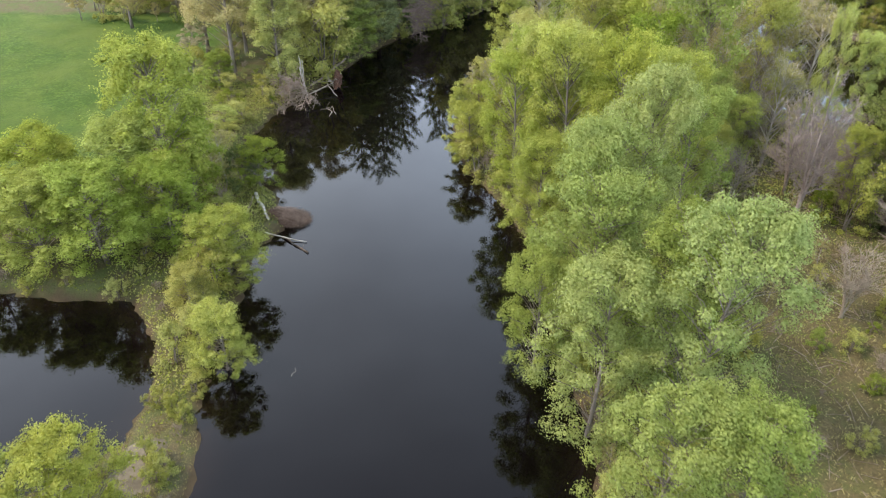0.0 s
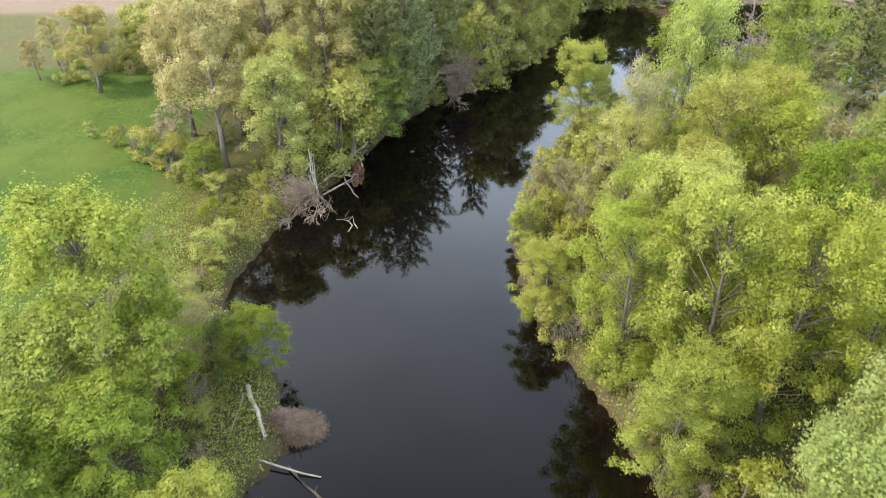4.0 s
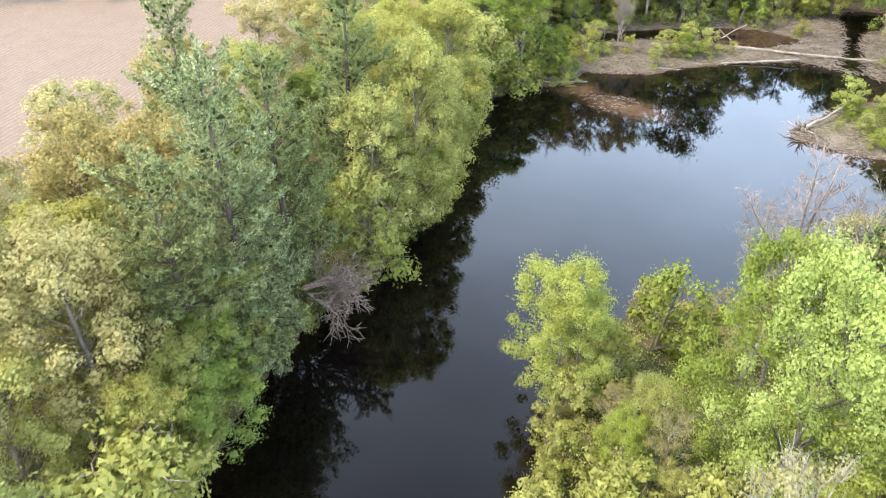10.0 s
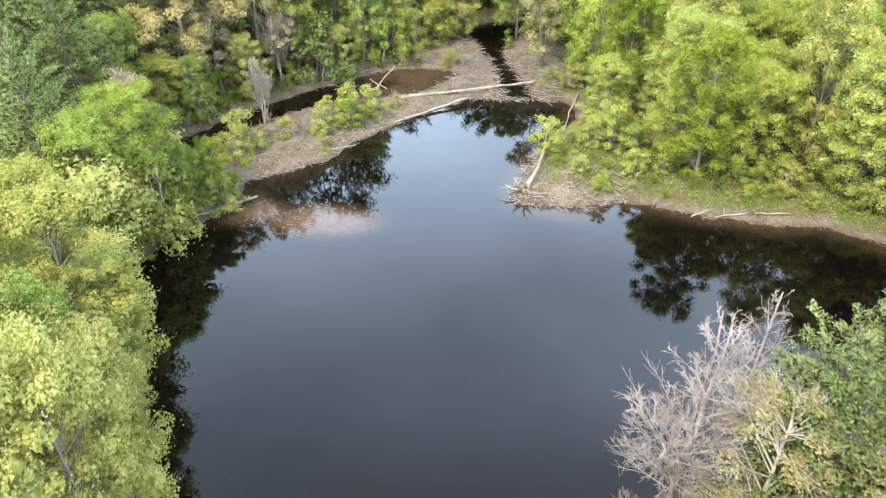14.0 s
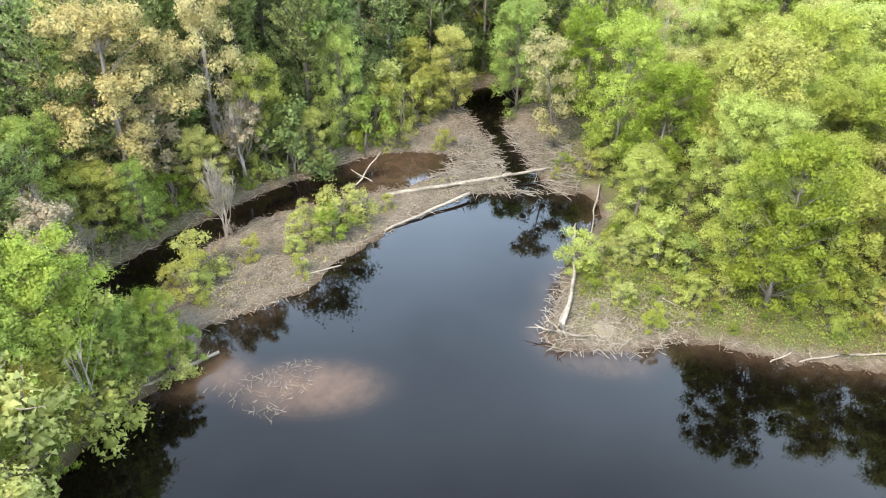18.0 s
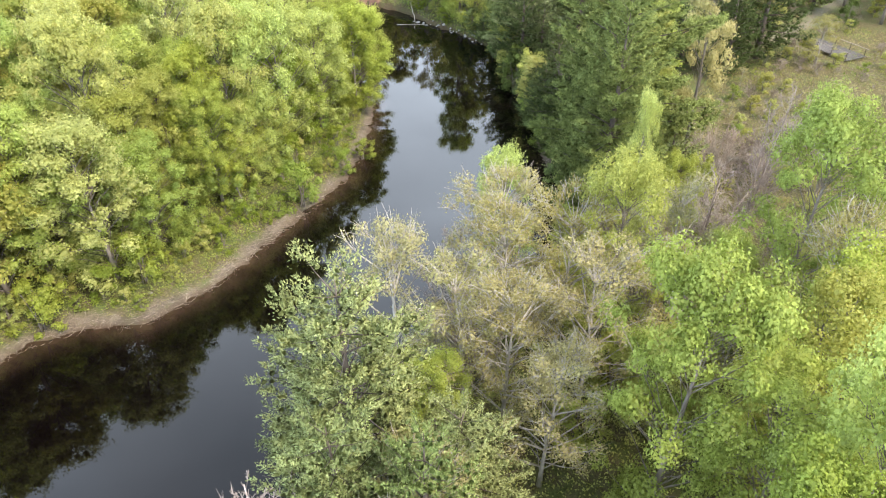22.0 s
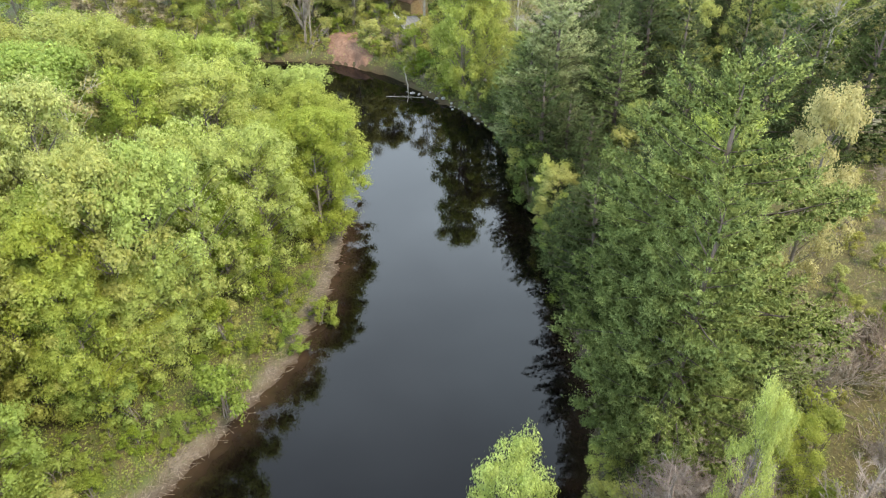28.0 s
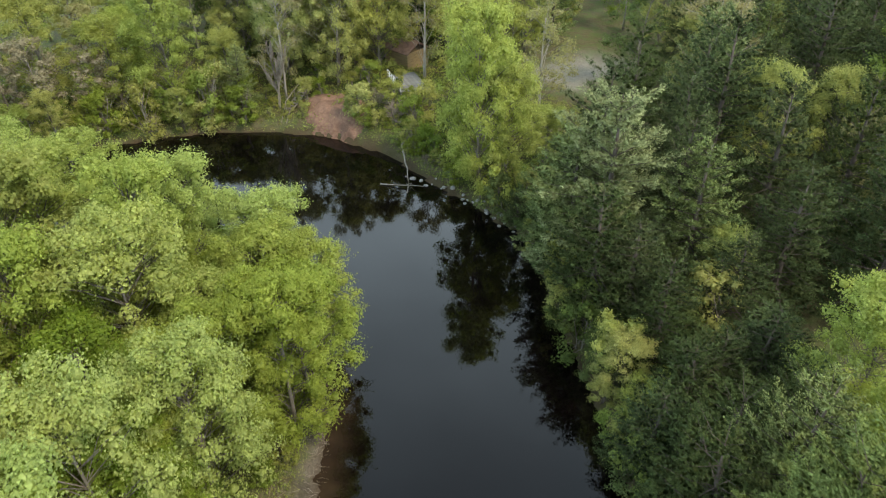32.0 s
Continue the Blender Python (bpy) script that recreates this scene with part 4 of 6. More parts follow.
NECK_START = """pale 14.5 36.5 18.5 4.6|pale 9.5 37.5 15.5 4.4|pale 10 45 16.6 4.8|pale 11.5 48.6 17.6 4.4|pale 13.5 51.5 19.6 4.4|pale 6.6 44 12.6 3.4|pale 10.8 28.6 14 4|pale 14.4 26.8 13.4 3.6
lime 11 64 18.6 4.8|lime 6.8 68.4 15.2 4.4|lime 15 63.4 18.4 4.6|lime 8.2 59.6 11.4 3.8|lime 2.6 75.2 7 3|lime 10.4 71.8 16.4 4.4|lime 8.6 73 15.6 4|olive 15 81.2 17.4 4.2
tan 10.6 86.4 16.4 3.8|olive 10.4 84 13.4 4|lime 15.6 92.4 20.4 4.4|green 16.4 95.4 18 4|lime 9.6 105.2 12.2 3.8|lime 10.4 104.6 9 3.2|shrub 17.5 107.2 8 3|tan 22.4 103.4 9.4 3.4|pine 29.5 102.6 15 4
bare_fine 28.3 108.8 16.4 4.4|bare_fine 33.2 108 15 3.4|tan 28.6 104.6 11.6 4.4|tan 30.6 101 12 3.6|pine_pale 36 100.6 19 5.6|green 24.4 90.6 20.4 4.8|green 25.2 73.2 21 4.8|tan 22 77 16.4 4|tan 37.2 91 13.6 4|tan 31.8 86.2 14.2 4.2
shrub_olive 31 83 6 2.6|olive 33.8 80.2 17 4.2|tan 41.4 93.4 15.6 4.2|tan 41 82.6 14.6 4.6|lime 37.6 72.6 18 1.5|bare_fine 32.4 61.2 15.5 3.0|shrub_olive 6.4 93 4.2 2|shrub_olive 4.4 88 3.6 2|shrub_olive 3.4 81 3.2 1.8
shrub_lime 11.4 56.6 5 2.4|shrub_olive 7.6 71.4 3.6 2|shrub 10.6 62.4 3 1.6|green 19.5 71 17 4.2|olive 20.6 84.6 16.4 4.4|lime 20.6 64 16.6 4.2|green 20 56.5 16 4.2|bare 33.8 66.8 11 3.4|bare 37.4 68.4 9 3|bare 33 75.6 9 3|tan 38.6 86 14.6 4.2|tan 34.6 90.4 13.6 3.8|tan 36.4 82.4 14.4 4|tan 30.4 92 12 3.6|bare 41.4 87.6 12 3|bare 38.4 90 10 2.8|tan 29.4 79.4 12 3.6|lime 36.6 94.4 9 2.8
shrub_lime 30.4 88.4 5 2.2|olive 28 84 9 3|tan 33.4 72.2 12 3.4|pine_pale 33.4 103.6 14 4.4|pine_pale 31.8 99 12 4|shrub_lime 36.4 75 4 2|shrub_olive 40.4 75.4 3.6 2|bare_shrub 38 63.4 4.4 2.4|bare 40.4 70.4 9 3|lime 44 78.6 14.6 3|lime 37.6 63.6 9 2.4|bare 41.4 66.6 7 3|bare_shrub 41 62.4 4 2.4|bare_shrub 43 68 3.6 2.2|bare 39.6 61 6 2.6"""
WEST_WOOD = """oak -28.4 97.4 18.6 5.2|oak -24.4 108 20.6 5.2|oak -18.4 106 18 4.6|oak -33.6 104 15 4.4|olive -21.6 101 13 4|pine_pale -13 109.2 19.4 5|pine_pale -10.2 113.2 23 5.2|pine_pale -13.6 126 22 4.4
pine_pale -1.6 128.6 22.6 4.8|pine_pale -7.4 119.8 20.4 4.4|olive 0.2 125.6 15 4.4|olive 3.4 134.6 17 4.6|olive 4 128 18.6 4.6|olive 7 133.4 13 4.2|green -14 105 8 4.2|olive 10.4 144 15 4.6
olive 12.6 153 12.4 4.6|fresh 22.6 160 13 5|fresh 18.4 157.6 12.6 4.4|pine 17.6 167 19 4.8|pink 26.6 168.6 12.4 3.8|oak -48.4 115 10.6 4|pine -40 124 10 3|olive 2 141 15 4.4
green -29.4 93.4 4.8 2.6|shrub_olive -33.6 96 4 2.4|shrub_olive -37 99 3.6 2.4|shrub_olive -27 90.4 3 1.8|pink -34.5 99.5 6 2.6|oak -14.4 116.6 17.6 4.4|oak -20 117 18 4.8|green 6.6 139.8 13.6 4|shrub_olive -24.6 84.6 2.6 1.8|shrub_lime -26 82 3 1.8|shrub -26.6 88 2.4 1.6"""
NORTH_WOOD = """fresh 62.4 174.6 14 3.4|olive 79.4 171.6 11 3.6|green 85 159 9.6 3.4|green 84 165 15 4.6|pine 60.4 178 23 4.8|pine 40 184 24 5|oak 48.6 179 23 5.2|pink 42.8 178.8 11 4
pine 34.6 181 21 5|olive 53 176.6 13 3.8|green 87.4 157.4 13.6 4.2|pine 67 179 22 4.8|alder_bush 37.4 164.6 4.4 2.8|alder_bush 47.4 162.6 3.4 2.2|alder_bush 51 162.8 4.4 2.9|shrub 49 161.4 3.4 2.4|alder_bush 53.4 161.6 3.2 2.2|alder_bush 34.6 163.4 3.8 2.5|shrub_olive 30 162 3.2 2.2
shrub_lime 44.6 161.8 2 1.2|shrub_olive 67.4 173.4 6.6 3.2|shrub_olive 72 172.4 6 2.6|olive 90.4 168 13 4.4|pine 55 182 23 4.8|pine 45 182 24 4.8|shrub_lime 35.6 163.4 2.2 1.4|green 30 178.4 13 4|olive 34 176.6 8 3.4|shrub_dark 57.6 176 5 2.6"""
PENINSULA = """olive 73.8 83.9 18.4 4.4|lime 77.1 76.0 16.6 4.4|lime 80.0 63.2 13.4 4|olive 84.0 94.0 18.4 4.4|olive 74.6 89.8 13.8 4|lime 72.2 87.2 12.6 3.6|olive 72.8 94.8 13.9 4.2|lime 72.7 101.5 12.7 4.2
lime 73.6 85.6 15.6 4|olive 76.4 95.2 19.5 4.6|shrub 67.4 81.4 5.2 2.2|shrub 66.6 98.4 5 2.2|lime 92.4 64.8 16 4.6|lime 89.4 57.2 13 4|lime 74.8 80.9 17.6 4.6|lime 89.0 73.0 16 4.4
olive 83.8 83.4 19.4 4.4|shrub 73.0 77.6 3.8 1.9|lime 74.6 88.6 12.4 3.8|olive 105.4 70.0 12 4.2|lime 94.8 60.6 14 4.2|lime 85.6 59.2 12.8 4|olive 74.4 119.0 20 4.8|lime 72.0 133.4 13.9 4.4
lime 68.8 123.4 11.7 4.2|shrub_lime 63.4 135.4 5.4 2.6|shrub_lime 59.4 140.2 4.4 2.4|lime 69.0 140.2 8 3.6|olive 83.4 145.0 12 4.6|olive 88.6 141.0 12 4.6|bare 98.0 138.6 14 4.2|lime 66.6 129.8 11 4.2
lime 82.0 129.6 13 4.4|olive 101.0 135.8 15 4.4|lime 74.6 126.4 11.5 4.4|lime 72.4 130.2 13.4 4.4|shrub_lime 60.8 131.0 3 1.6|shrub_lime 64.6 121.0 2 1.4|lime 71.6 113.4 13.4 4.4|olive 74.6 107.0 13.9 4.4
shrub_olive 67.4 118.0 3.4 1.8|shrub 69.6 73.8 2.6 1.5|shrub 68.6 92.0 3.6 1.8|shrub_lime 67.6 106.4 4.4 2.2|shrub 70.6 70.8 2.6 1.4|lime 78.4 70.2 14 4.2|lime 81.6 60.6 11.5 4.4|lime 85.4 57.8 11 4|lime 81.4 66.8 12 3.8|olive 62.6 137.0 3.6 2"""
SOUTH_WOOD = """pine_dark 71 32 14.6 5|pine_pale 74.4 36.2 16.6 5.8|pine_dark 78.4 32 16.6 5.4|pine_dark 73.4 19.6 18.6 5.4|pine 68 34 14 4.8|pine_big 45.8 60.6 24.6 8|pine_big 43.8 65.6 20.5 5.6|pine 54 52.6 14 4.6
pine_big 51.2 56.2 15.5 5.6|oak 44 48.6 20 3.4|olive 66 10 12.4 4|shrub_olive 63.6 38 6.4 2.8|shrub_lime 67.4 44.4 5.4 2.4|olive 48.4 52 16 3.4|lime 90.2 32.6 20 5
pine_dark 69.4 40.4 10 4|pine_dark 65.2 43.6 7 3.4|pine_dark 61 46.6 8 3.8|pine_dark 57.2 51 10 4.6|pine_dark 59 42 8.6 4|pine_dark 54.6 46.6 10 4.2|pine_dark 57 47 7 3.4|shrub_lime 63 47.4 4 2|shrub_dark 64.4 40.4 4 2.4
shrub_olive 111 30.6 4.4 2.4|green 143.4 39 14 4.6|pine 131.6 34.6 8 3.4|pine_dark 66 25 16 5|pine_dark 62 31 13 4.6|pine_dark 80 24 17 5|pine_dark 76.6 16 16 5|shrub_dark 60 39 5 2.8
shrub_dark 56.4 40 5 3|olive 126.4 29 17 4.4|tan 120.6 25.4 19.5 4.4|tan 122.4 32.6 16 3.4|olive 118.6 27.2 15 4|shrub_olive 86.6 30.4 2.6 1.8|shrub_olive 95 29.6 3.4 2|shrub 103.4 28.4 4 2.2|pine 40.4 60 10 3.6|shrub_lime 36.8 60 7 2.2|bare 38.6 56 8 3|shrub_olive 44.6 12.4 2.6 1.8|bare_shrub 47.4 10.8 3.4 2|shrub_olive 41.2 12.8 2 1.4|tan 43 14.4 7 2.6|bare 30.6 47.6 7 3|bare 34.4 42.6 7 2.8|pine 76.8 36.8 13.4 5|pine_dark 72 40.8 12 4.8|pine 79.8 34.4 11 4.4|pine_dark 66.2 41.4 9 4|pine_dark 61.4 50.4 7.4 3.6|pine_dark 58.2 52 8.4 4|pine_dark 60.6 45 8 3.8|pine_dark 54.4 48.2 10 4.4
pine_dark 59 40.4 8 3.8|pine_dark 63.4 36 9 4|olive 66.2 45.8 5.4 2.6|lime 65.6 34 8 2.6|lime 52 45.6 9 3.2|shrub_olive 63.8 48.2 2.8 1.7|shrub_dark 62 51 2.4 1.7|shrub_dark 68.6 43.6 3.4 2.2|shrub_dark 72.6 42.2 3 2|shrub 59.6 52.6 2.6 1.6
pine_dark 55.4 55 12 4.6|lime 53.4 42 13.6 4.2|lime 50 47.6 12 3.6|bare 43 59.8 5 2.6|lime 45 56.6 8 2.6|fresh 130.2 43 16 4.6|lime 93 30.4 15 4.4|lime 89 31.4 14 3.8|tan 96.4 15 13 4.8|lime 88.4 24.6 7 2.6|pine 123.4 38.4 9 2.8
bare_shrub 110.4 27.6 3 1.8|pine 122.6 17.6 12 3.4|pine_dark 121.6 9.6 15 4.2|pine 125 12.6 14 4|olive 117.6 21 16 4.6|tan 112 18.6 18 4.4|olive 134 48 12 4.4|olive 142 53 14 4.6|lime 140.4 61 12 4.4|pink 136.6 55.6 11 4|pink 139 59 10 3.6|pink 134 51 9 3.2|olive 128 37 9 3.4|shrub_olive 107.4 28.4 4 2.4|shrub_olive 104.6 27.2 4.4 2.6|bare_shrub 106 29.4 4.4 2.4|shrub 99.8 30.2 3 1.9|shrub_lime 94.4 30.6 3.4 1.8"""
for block in (WEST_START, NECK_START, WEST_WOOD, NORTH_WOOD, PENINSULA, SOUTH_WOOD):
    for row in block.replace("\n", "|").split("|"):
        key, x, y, h, r = row.split()
        fine = key + "_fine" if block is NECK_START and key + "_fine" in KINDS else key
        plant(fine, float(x), float(y), float(h), float(r))


def fringe(shore, keep, step, mix, lo, hi, inland=(0.3, 1.2), seed=1):
    """Bushes and low trees that stand right on the bank and hang over the water, one after the other along a shore."""
    rng = random.Random(seed)
    keys, weights = zip(*mix)
    for (ax, ay), (bx, by) in zip(shore, shore[1:]):
        L = math.hypot(bx - ax, by - ay)
        nx_, ny_ = -(by - ay) / L, (bx - ax) / L
        if water_distance(np.array([(ax + bx) / 2 + nx_]), np.array([(ay + by) / 2 + ny_]))[0] < 0:
            nx_, ny_ = -nx_, -ny_
        for k in range(max(1, round(L / step))):
            f, o = (k + rng.random()) / max(1, round(L / step)), rng.uniform(*inland)
            x, y = ax + (bx - ax) * f + nx_ * o, ay + (by - ay) * f + ny_ * o
            if keep(x, y):
                plant(rng.choices(keys, weights)[0], x, y, rng.uniform(lo, hi))


def fill(x0, x1, y0, y1, gap, mix, lo, hi, near=1.6, far=1e9, skip=None, tries=4000, seed=1):
    """Fills a stretch of the plan with a mixed stand, a gap apart, off the water."""
    rng = random.Random(seed)
    cand = np.array([(rng.uniform(x0, x1), rng.uniform(y0, y1)) for _ in range(tries)])
    d = water_distance(cand[:, 0], cand[:, 1])
    z = ground_height(cand[:, 0], cand[:, 1], d)
    keys, weights = zip(*mix)
    have = np.array([(a, b) for a, b, _ in TAKEN])
    for (x, y), dd, zz in zip(cand, d, z):
        if not near < dd < far or (skip and skip(x, y)) or ((have - (x, y)) ** 2).sum(1).min() < gap * gap:
            continue
        plant(rng.choices(keys, weights)[0], x, y, rng.uniform(lo, hi), z=float(zz))
        have = np.vstack([have, (x, y)])


# the neck between the two reaches, with a dry clearing on its inner side
clearing = lambda x, y: (19.5 < x < 37 and 20 < y < 66) or (28 < x < 48 and -5 < y < 52)
fill(24, 68, 178, 188, 3.9, [("pine", 2), ("pine_dark", 3), ("far_dark", 2), ("olive", 0.5), ("oak", 0.6)], 19, 25, 2, tries=300, seed=59)
fill(8, 46, 14, 112, 4.3, [("lime_fine", 6.5), ("olive_fine", 1.4), ("green_fine", 1.2), ("tan_fine", 0.5)], 10, 17, 2.5, skip=lambda x, y: clearing(x, y) or y > 97 or (y > 88 and x < 13.5) or x > (15.5 if y < 60 else 21), tries=1500, seed=11)
fill(22, 41, 60, 98, 4.4, [("tan_fine", 2), ("shrub_olive", 3), ("bare_shrub", 2), ("olive_fine", 0.7), ("shrub_lime", 1)], 3, 9, 2.5, skip=clearing, tries=400, seed=30)
fill(56, 150, 55, 150, 4.6, [("lime", 4.5), ("olive", 3.2), ("tan", 0.9), ("green", 1), ("fresh", 1.6)], 12, 18, 3.6, skip=lambda x, y: x > 112 or (y < 106 and water_distance(np.array([x]), np.array([y]))[0] < 7) or (x < 59 and y > 126) or (y < 92 and x < 70 + max(0.0, 74 - y) * 1.1 + 3.5), tries=3200, seed=12)
fill(112, 160, 60, 150, 6.4, [("far_green", 3), ("far_olive", 5), ("far_tan", 2)], 12, 17, 4.5, skip=lambda x, y: x > 160, tries=500, seed=13)
fill(-60, 20, 92, 172, 4.8, [("oak", 7), ("olive", 2.4), ("green", 0.5)], 11, 17, 3, 20, skip=lambda x, y: y > 152 or x < -22 and y > 118 or (x < -30 and y < 110) or (x > 2 and y < 118), tries=2200, seed=14)
fill(14, 70, 160, 200, 4.8, [("pine", 3), ("pine_dark", 3), ("oak", 0.3), ("green", 0.7), ("olive", 0.6), ("far_dark", 2.4), ("pink", 0.5)], 12, 20, 2.2, skip=lambda x, y: y < 173 and x > 28 or (x < 12 and y > 178), tries=1600, seed=15)
fill(70, 140, 146, 225, 6.4, [("far_pine", 2.5), ("far_green", 2.5), ("far_dark", 2.5), ("far_olive", 1.5), ("far_tan", 0.5)], 12, 18, 2.4, skip=lambda x, y: x < 74 and y < 168, tries=1600, seed=16)
fill(0, 75, 196, 236, 6.8, [("far_pine", 3), ("far_green", 2), ("far_dark", 3), ("far_olive", 1)], 13, 20, 3, skip=lambda x, y: x < 6 and y > 178, tries=900, seed=17)
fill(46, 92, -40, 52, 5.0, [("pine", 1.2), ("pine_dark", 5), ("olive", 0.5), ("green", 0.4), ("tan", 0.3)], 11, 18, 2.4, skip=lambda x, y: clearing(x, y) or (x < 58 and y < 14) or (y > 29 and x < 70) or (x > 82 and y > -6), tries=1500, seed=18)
lawn = lambda x, y: (93 < x < 110 and -12 < y < 11) or (83 < x < 101 and 2 < y < 18) or (x < 98 and 17 < y < 34 and x > 86)
fill(84, 165, -45, 60, 5.8, [("far_green", 2.4), ("far_dark", 0.6), ("far_olive", 4), ("far_tan", 2), ("far_pine", 1), ("lime", 1), ("bare", 0.5), ("pink", 0.6), ("olive", 1)], 9, 16, 4, skip=lambda x, y: lawn(x, y) or (109 < x < 122 and y > 23), tries=1500, seed=19)
fill(14, 60, -60, 10, 6.5, [("far_pine", 3), ("far_olive", 2)], 13, 18, 3, skip=lambda x, y: y > -8 and x > 26, tries=400, seed=20)
fill(-75, -20, -30, 56, 5.5, [("far_olive", 3), ("far_green", 3)], 8, 14, 3, skip=lambda x, y: y > 27 and x > -42, tries=500, seed=21)
fill(-75, -5, 172, 240, 7, [("far_olive", 3), ("far_green", 3), ("far_pine", 1)], 9, 15, 3, skip=lambda x, y: y < 200, tries=400, seed=22)
fill(-46, -19, 86, 104, 2.2, [("shrub_olive", 4), ("bare_shrub", 2), ("pink", 0.6), ("shrub", 1)], 1.2, 2.8, 1.0, skip=lambda x, y: y < 89 + 0.55 * (-22 - x) or y > 100 + 0.3 * (-22 - x), tries=900, seed=43)
fill(-30, 10, 100, 150, 2.6, [("alder_bush", 3), ("shrub", 1), ("olive", 2)], 2.6, 6.0, 0.1, 3.0, tries=2600, seed=44)
fill(-50, -19, 48, 76, 2.3, [("shrub_olive", 4), ("bare_shrub", 3), ("shrub", 1), ("shrub_lime", 0.6)], 0.8, 2.0, 0.3, 6, skip=lambda x, y: (x < -27 and y > 64) or (-21 < x < -11 and 57 < y < 68), tries=900, seed=46)
fringe(SHORE_WEST, lambda x, y: (99 < y < 114 or 122 < y < 158) and x < 30, 2.5, [("olive", 3), ("alder_bush", 1.5), ("green", 0.8), ("fresh", 1.6)], 5.5, 11, (0.4, 1.5), 51)
fringe(SHORE_WEST, lambda x, y: 72 < y < 90, 2.4, [("shrub_olive", 3), ("shrub", 1), ("shrub_lime", 0.7), ("bare_shrub", 1)], 0.6, 1.3, (0.5, 3.0), 75)
fringe(SHORE_WEST, lambda x, y: 42 < y < 57, 2.0, [("shrub_olive", 5), ("shrub_lime", 1), ("bare_shrub", 1)], 0.8, 1.9, (0.3, 1.0), 52)
fringe(SHORE_FAR, lambda x, y: 46 < x < 90 and y < 68, 1.9, [("shrub_dark", 3), ("pine_dark", 2), ("shrub", 1.5), ("shrub_olive", 1)], 2.4, 5.4, (0.2, 1.3), 53)
fringe(SHORE_FAR, lambda x, y: 90 < x < 140, 2.4, [("alder_bush", 4), ("bare_shrub", 1), ("shrub", 1.5)], 1.2, 3.0, (1.2, 3.0), 54)
fringe(SHORE_FAR, lambda x, y: 121 < x < 150, 1.9, [("alder_bush", 3), ("olive", 2), ("shrub", 2), ("green", 1)], 2.6, 7.0, (0.3, 3.2), 73)
fringe(SHORE_FAR, lambda x, y: 98 < x < 109, 1.6, [("alder_bush", 3), ("shrub", 2), ("bare_shrub", 1)], 1.0, 2.4, (0.3, 2.4), 74)
fringe(SHORE_NECK, lambda x, y: y > 26, 2.2, [("shrub_olive", 4), ("tan", 2), ("shrub_lime", 1.5), ("bare_shrub", 0.6)], 1.8, 4.4, (0.2, 1.2), 55)
fringe(SHORE_WEST, lambda x, y: 29 < y < 42, 1.1, [("bare_shrub", 1), ("shrub_olive", 4)], 1.0, 2.2, (0.4, 3.4), 56)
fringe(SHORE_NORTH, lambda x, y: 96 < y < 114 and x > 56, 3.2, [("lime", 3), ("olive", 2)], 13, 17, (4.6, 6.6), 57)
fringe(SHORE_EAST, lambda x, y: 62 < y < 96 and x < 90, 4.0, [("lime", 3), ("fresh", 1), ("green", 1)], 8.5, 11.5, (6.6, 8.6), 58)
fringe(SHORE_NORTH[5:], lambda x, y: y > 94 and not (x < 56.5 and y > 127), 1.7, [("shrub_lime", 1.5), ("shrub", 4), ("shrub_olive", 1)], 1.0, 2.4, (1.6, 4.6), 62)
fringe(SHORE_EAST, lambda x, y: y < 100 and x < 112, 1.5, [("shrub_lime", 1), ("shrub", 4), ("shrub_olive", 1.5)], 0.9, 2.4, (1.6, 5.4), 63)
fill(3, 13.5, 86, 104, 2.1, [("tan_fine", 3), ("olive_fine", 2), ("shrub_olive", 2), ("lime_fine", 0.6)], 3.5, 7.5, 0.6, tries=300, seed=65)
fill(43, 60, -14, 13, 3.0, [("shrub_olive", 3), ("bare_shrub", 3), ("pine_dark", 1.5), ("shrub_dark", 1)], 1.4, 4.6, 3, skip=lambda x, y: (x < 50 and 2 < y < 14) or (48 < x < 53.5 and y < 9), tries=240, seed=66)
fringe(SHORE_WEST, lambda x, y: y > 116 and x < 31, 1.0, [("alder_bush", 5), ("shrub", 1.5), ("shrub_dark", 1)], 1.6, 3.8, (-0.2, 1.4), 69)
fill(84, 112, 172, 192, 3.4, [("pine_dark", 3), ("far_dark", 3), ("far_green", 2)], 14, 21, 0.8, tries=300, seed=71)
# bushes that hang over the steep banks
fill(-30, 20, 24, 160, 1.9, [("shrub", 2), ("shrub_olive", 5), ("shrub_lime", 1)], 0.9, 2.4, 0.2, 5, skip=lambda x, y: (y > 100 and x < -20) or (69 < y < 91 and x < -18) or (-21 < x < -11 and 57 < y < 68), tries=1500, seed=26)
fill(44, 140, 20, 60, 2.0, [("shrub", 3), ("shrub_olive", 5), ("shrub_dark", 1.4), ("shrub_lime", 1)], 1.2, 3.6, 0.2, 10, skip=lambda x, y: 111 < x < 118 and y > 28, tries=2600, seed=27)
fill(22, 44, 52, 84, 3.3, [("tan_fine", 3), ("lime_fine", 1), ("olive_fine", 2), ("bare", 1)], 5, 10, 2.5, skip=lambda x, y: y < 62, tries=170, seed=45)
fill(21, 48, 2, 64, 2.1, [("bare_shrub", 4), ("shrub_olive", 4), ("shrub", 1), ("tan", 1.5)], 0.8, 2.8, 2.5, skip=lambda x, y: not clearing(x, y) or (38 < x < 55 and y < 13), tries=620, seed=28)
fill(-58, -24, 116, 131, 3.2, [("shrub_olive", 3), ("oak", 1), ("olive", 1)], 2.5, 7, 3, tries=300, seed=29)
